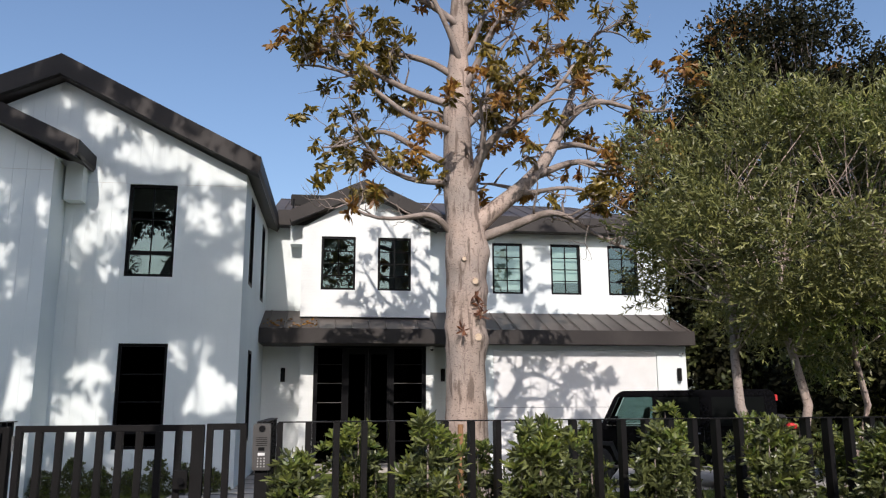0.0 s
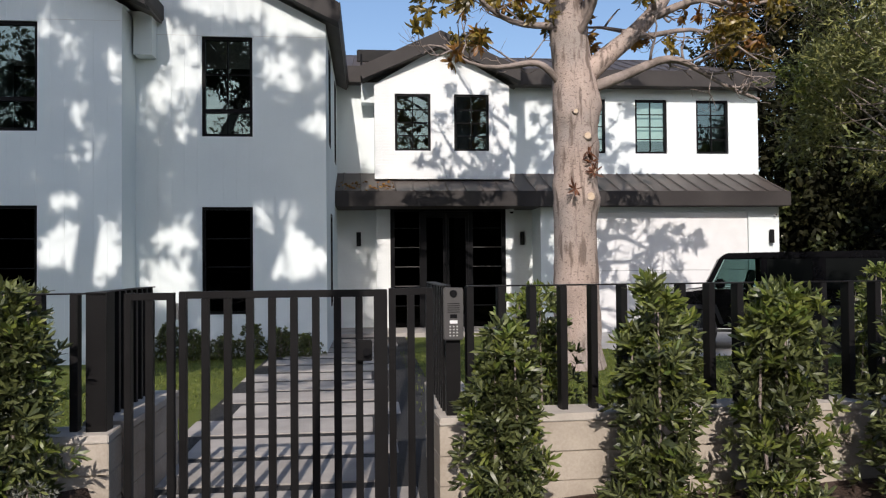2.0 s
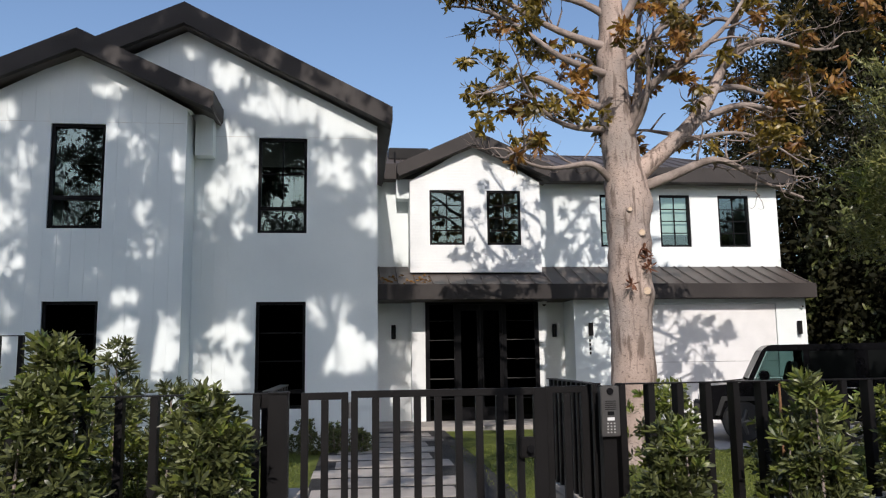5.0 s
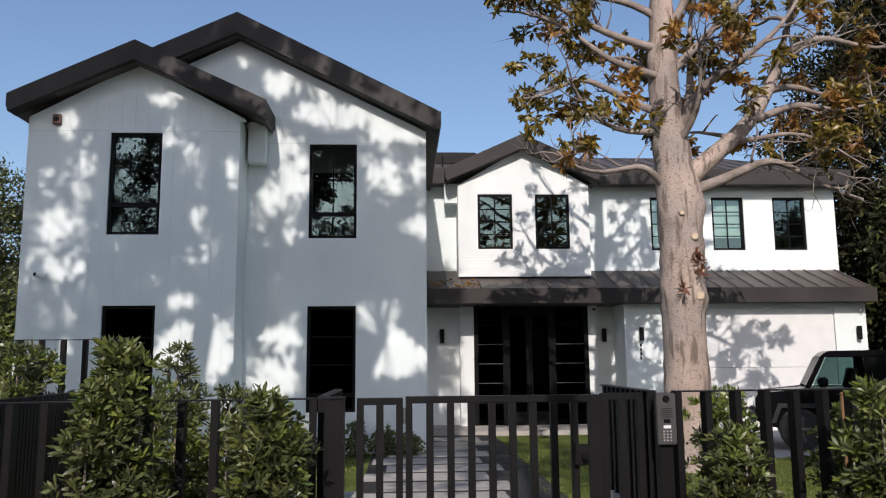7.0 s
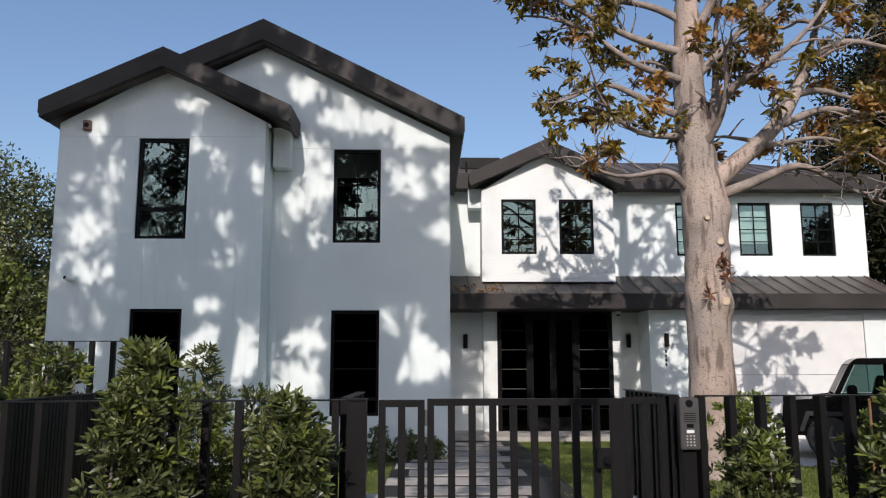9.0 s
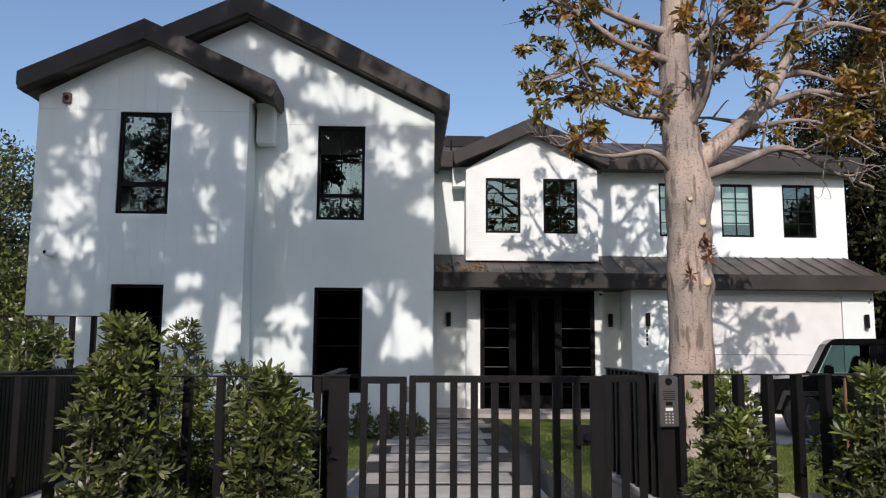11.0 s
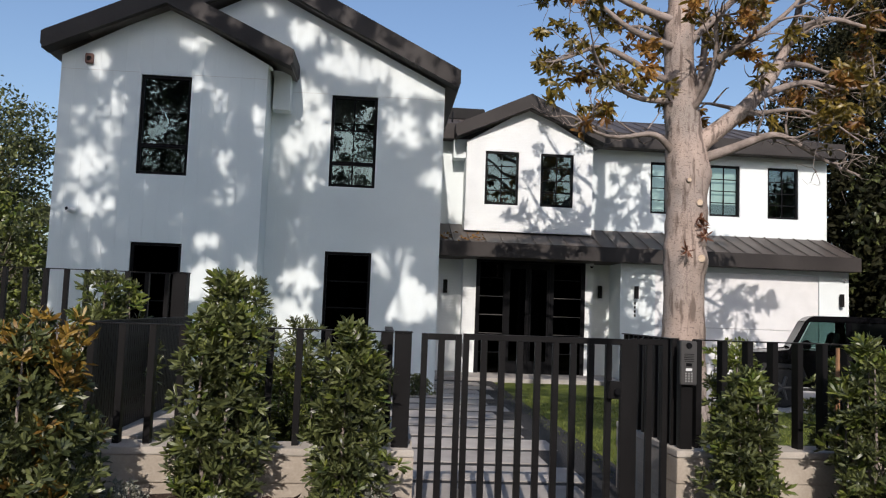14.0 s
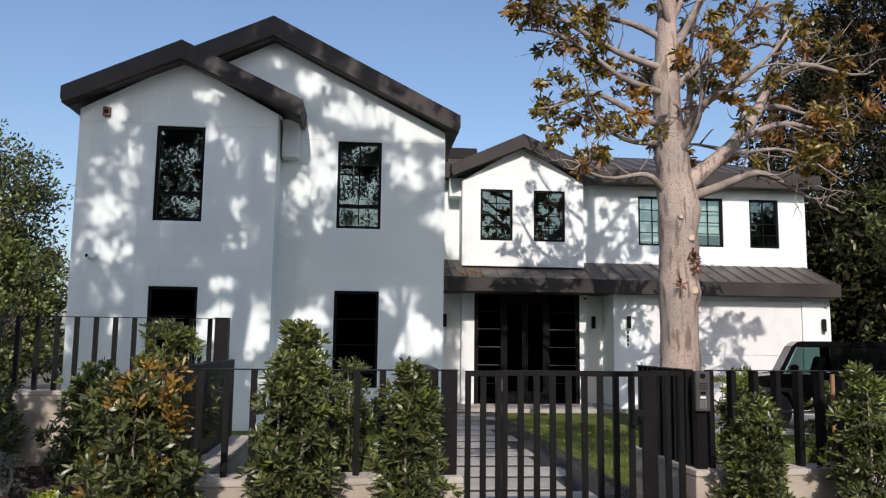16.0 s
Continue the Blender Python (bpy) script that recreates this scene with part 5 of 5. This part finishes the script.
sconce(7.80, 19.35, 2.18, 2.50, "black cylinder wall lamp beside the garage door")
plate = thing("house_number", "small upright black number bars under the lamp", "sign", (2.545, 19.35, 1.75))
for i in range(4):
    bm = bmesh.new()
    box(bm, -0.022, 0.022, -0.012, -0.001, 0.1 * i, 0.07 + 0.1 * i)
    part("bar", bm, M_BLACK, plate, bevel=0.002)
cctv = thing("security_camera", "small white security camera on the wing wall", "camera", (-9.12, 14.75, 3.27))
bm = bmesh.new()
tube(bm, [(0, 0, 0), (0, -0.03, 0)], [0.05, 0.05], 18)
part("mount", bm, M_WHITE, cctv)
bm = bmesh.new()
tube(bm, [(0.02, -0.03, -0.03), (-0.05, -0.17, 0.0)], [0.045, 0.045], 18)
housing = part("housing", bm, M_WHITE, cctv, bevel=0.002)
bm = bmesh.new()
tube(bm, [(-0.05, -0.171, 0.0), (-0.052, -0.176, 0.0)], [0.034, 0.03], 18)
part("lens", bm, M_FRAME, housing, "black lens")
cctv2 = thing("security_camera", "small dark security camera under the garage eave", "camera", (7.9, 19.35, 2.86))
bm = bmesh.new()
tube(bm, [(0, 0, 0), (0, -0.09, -0.01)], [0.035, 0.03], 14)
part("housing", bm, M_WHITE, cctv2)
bm = bmesh.new()
tube(bm, [(0, -0.09, -0.01), (0, -0.096, -0.01)], [0.024, 0.02], 14)
part("lens", bm, M_FRAME, cctv2)
cctv3 = thing("security_camera", "small dark dome camera above the door flank", "camera", (1.6, 19.9, 2.98))
bm = bmesh.new()
bmesh.ops.create_uvsphere(bm, u_segments=14, v_segments=8, radius=0.045, matrix=Matrix.Translation((0, 0, 0)))
part("dome", bm, M_FRAME, cctv3, smooth=True)
bm = bmesh.new()
tube(bm, [(0, 0, 0.0), (0, 0, 0.075)], [0.055, 0.06], 14)
part("mount", bm, M_WHITE, cctv3)
alarm = thing("alarm_box", "small rust-brown alarm box under the eave", "alarm", (-9.02, 14.75, 6.0))
M_RUSTBOX = material("rust_brown_plastic", (0.16, 0.075, 0.055), 0.6, scale=8, fine=50)
bm = bmesh.new()
box(bm, -0.07, 0.07, -0.07, 0, -0.09, 0.09)
part("body", bm, M_RUSTBOX, alarm, bevel=0.012)
bm = bmesh.new()
tube(bm, [(0, -0.07, 0.0), (0, -0.09, 0.0)], [0.045, 0.035], 16)
part("horn", bm, M_FRAME, alarm)

# ---- the parked off-roader ----
car = thing("car", "black boxy off-road car parked across the garage", "car", (3.48, 15.62, 0.10))
car.rotation_euler = (0, 0, radians(-24))
car.scale = (0.92, 0.95, 0.985)
bm = bmesh.new()
prism_y(bm, [(0.0, 0.55), (0.03, 0.98), (0.12, 1.05), (0.95, 1.12), (1.02, 1.15), (4.45, 1.15), (4.47, 0.5), (4.1, 0.42), (0.25, 0.42)], 0.06, 1.84)
hull = part("body", bm, M_CARPAINT, car, "glossy black bodywork", bevel=0.02)
bm = bmesh.new()
prism_y(bm, [(1.26, 1.70), (1.31, 1.76), (1.42, 1.82), (4.30, 1.84), (4.40, 1.78), (4.42, 1.70)], 0.15, 1.75)
part("roof", bm, M_CARPAINT, car, "flat black roof", bevel=0.02)
for y in (0.15, 1.67):
    bm = bmesh.new()
    prism_y(bm, [(0.95, 1.14), (1.26, 1.71), (1.36, 1.71), (1.06, 1.14)], y, y + 0.08)
    part("pillar", bm, M_CARPAINT, car)
    for x0, x1 in ((2.03, 2.15), (2.96, 3.08)):
        bm = bmesh.new()
        box(bm, x0, x1, y, y + 0.08, 1.14, 1.71)
        part("pillar", bm, M_CARPAINT, car)
    bm = bmesh.new()
    box(bm, 3.08, 4.42, y, y + 0.08, 1.14, 1.71)
    part("rear_quarter", bm, M_CARPAINT, car)
bm = bmesh.new()
box(bm, 4.36, 4.44, 0.23, 1.67, 1.14, 1.71)
part("tailgate", bm, M_CARPAINT, car)
for x in (1.75, 2.75):
    for y in (0.35, 1.1):
        bm = bmesh.new()
        prism_y(bm, [(x, 1.1), (x + 0.12, 1.5), (x + 0.22, 1.5), (x + 0.14, 1.1)], y, y + 0.45)
        part("seat_back", bm, M_RUBBER, car, bevel=0.03)
M_CARGLASS = glass_material("car_glass", (0.26, 0.36, 0.35), 1.45)
M_CARPANE = material("car_window", (0.006, 0.007, 0.007), 0.3, dark=(0.004, 0.005, 0.005), scale=1.5, fine=12, bump=0.0, spec=0.1)
for x0, x1, lean in ((1.30, 2.03, 0.20), (2.15, 2.96, 0.0), (3.2, 4.2, 0.0)):
    for y, side in ((0.14, 0), (1.765, 1)):
        bm = bmesh.new()
        bm.faces.new([bm.verts.new((px, y, pz)) for px, pz in ((x0 - lean, 1.16), (x1, 1.16), (x1, 1.70), (x0 + lean * 0.35, 1.70))])
        part("side_window", bm, M_CARPANE if x0 > 2.1 else M_CARGLASS, car, "clear side glass" if x0 < 2.1 else "dark rear side glass")
bm = bmesh.new()
v = [bm.verts.new(c) for c in ((0.985, 0.25, 1.19), (0.985, 1.65, 1.19), (1.275, 1.62, 1.70), (1.275, 0.28, 1.70))]
bm.faces.new(v)
w = part("windscreen", bm, M_CARPANE, car, "upright flat dark windscreen")
w.location.x = -0.012
for x in (0.82, 3.62):
    bm = bmesh.new()
    prism_y(bm, [(x - 0.52, 0.50), (x - 0.38, 0.86), (x + 0.38, 0.86), (x + 0.52, 0.50), (x + 0.44, 0.50), (x + 0.33, 0.79), (x - 0.33, 0.79), (x - 0.44, 0.50)], 0.0, 0.12)
    part("wheel_arch", bm, M_RUBBER, car, "matt black wheel arch flare", bevel=0.01)
    for y in (0.02, 1.62):
        bm = bmesh.new()
        tube(bm, [(x, y, 0.39), (x, y + 0.03, 0.39), (x, y + 0.22, 0.39), (x, y + 0.25, 0.39)], [0.35, 0.39, 0.39, 0.35], 32)
        tyre = part("wheel", bm, M_RUBBER, car, "black off-road tyre", smooth=False)
        bm = bmesh.new()
        for k in range(5):
            a = k * math.tau / 5
            tube(bm, [(x, y - 0.005, 0.39), (x + 0.24 * math.cos(a), y + 0.005, 0.39 + 0.24 * math.sin(a))], [0.045, 0.03], 8)
        bmesh.ops.create_cone(bm, cap_ends=True, segments=32, radius1=0.26, radius2=0.26, depth=0.02, matrix=Matrix.Translation((x, y + 0.025, 0.39)) @ Euler((math.pi / 2, 0, 0)).to_matrix().to_4x4())
        part("rim", bm, M_GUNMETAL, tyre, "dark grey alloy rim")
bm = bmesh.new()
box(bm, 0.95, 3.1, -0.02, 0.12, 0.36, 0.41)
part("side_step", bm, M_GUNMETAL, car, "metal running board", bevel=0.012)
bm = bmesh.new()
box(bm, -0.12, 0.05, 0.1, 1.8, 0.50, 0.72)
part("bumper", bm, M_RUBBER, car, bevel=0.03)
bm = bmesh.new()
box(bm, 1.18, 1.36, -0.14, 0.06, 1.16, 1.34)
part("mirror", bm, M_CARPAINT, car, bevel=0.03)
bm = bmesh.new()
tube(bm, [(0.0, 0.3, 0.88), (-0.02, 0.3, 0.88)], [0.11, 0.10], 20)
part("headlight", bm, M_WHITE, car, "round headlight")
bm = bmesh.new()
box(bm, 4.40, 4.46, 0.18, 0.30, 1.62, 1.74)
part("tail_light", bm, M_RED, car, "red rear light", bevel=0.008)
bm = bmesh.new()
tube(bm, [(4.45, 0.95, 1.0), (4.68, 0.95, 1.0)], [0.38, 0.36], 28)
part("spare_wheel", bm, M_RUBBER, car, bevel=0.02)
for x in (2.09, 3.02):
    bm = bmesh.new()
    box(bm, x - 0.004, x + 0.004, 0.055, 0.07, 0.5, 1.14)
    part("door_seam", bm, M_RUBBER, car)
    bm = bmesh.new()
    tube(bm, [(x - 0.28, 0.05, 1.02), (x - 0.24, 0.02, 1.02), (x - 0.12, 0.02, 1.02), (x - 0.08, 0.05, 1.02)], [0.012] * 4, 8)
    part("door_handle", bm, M_STEEL, car)
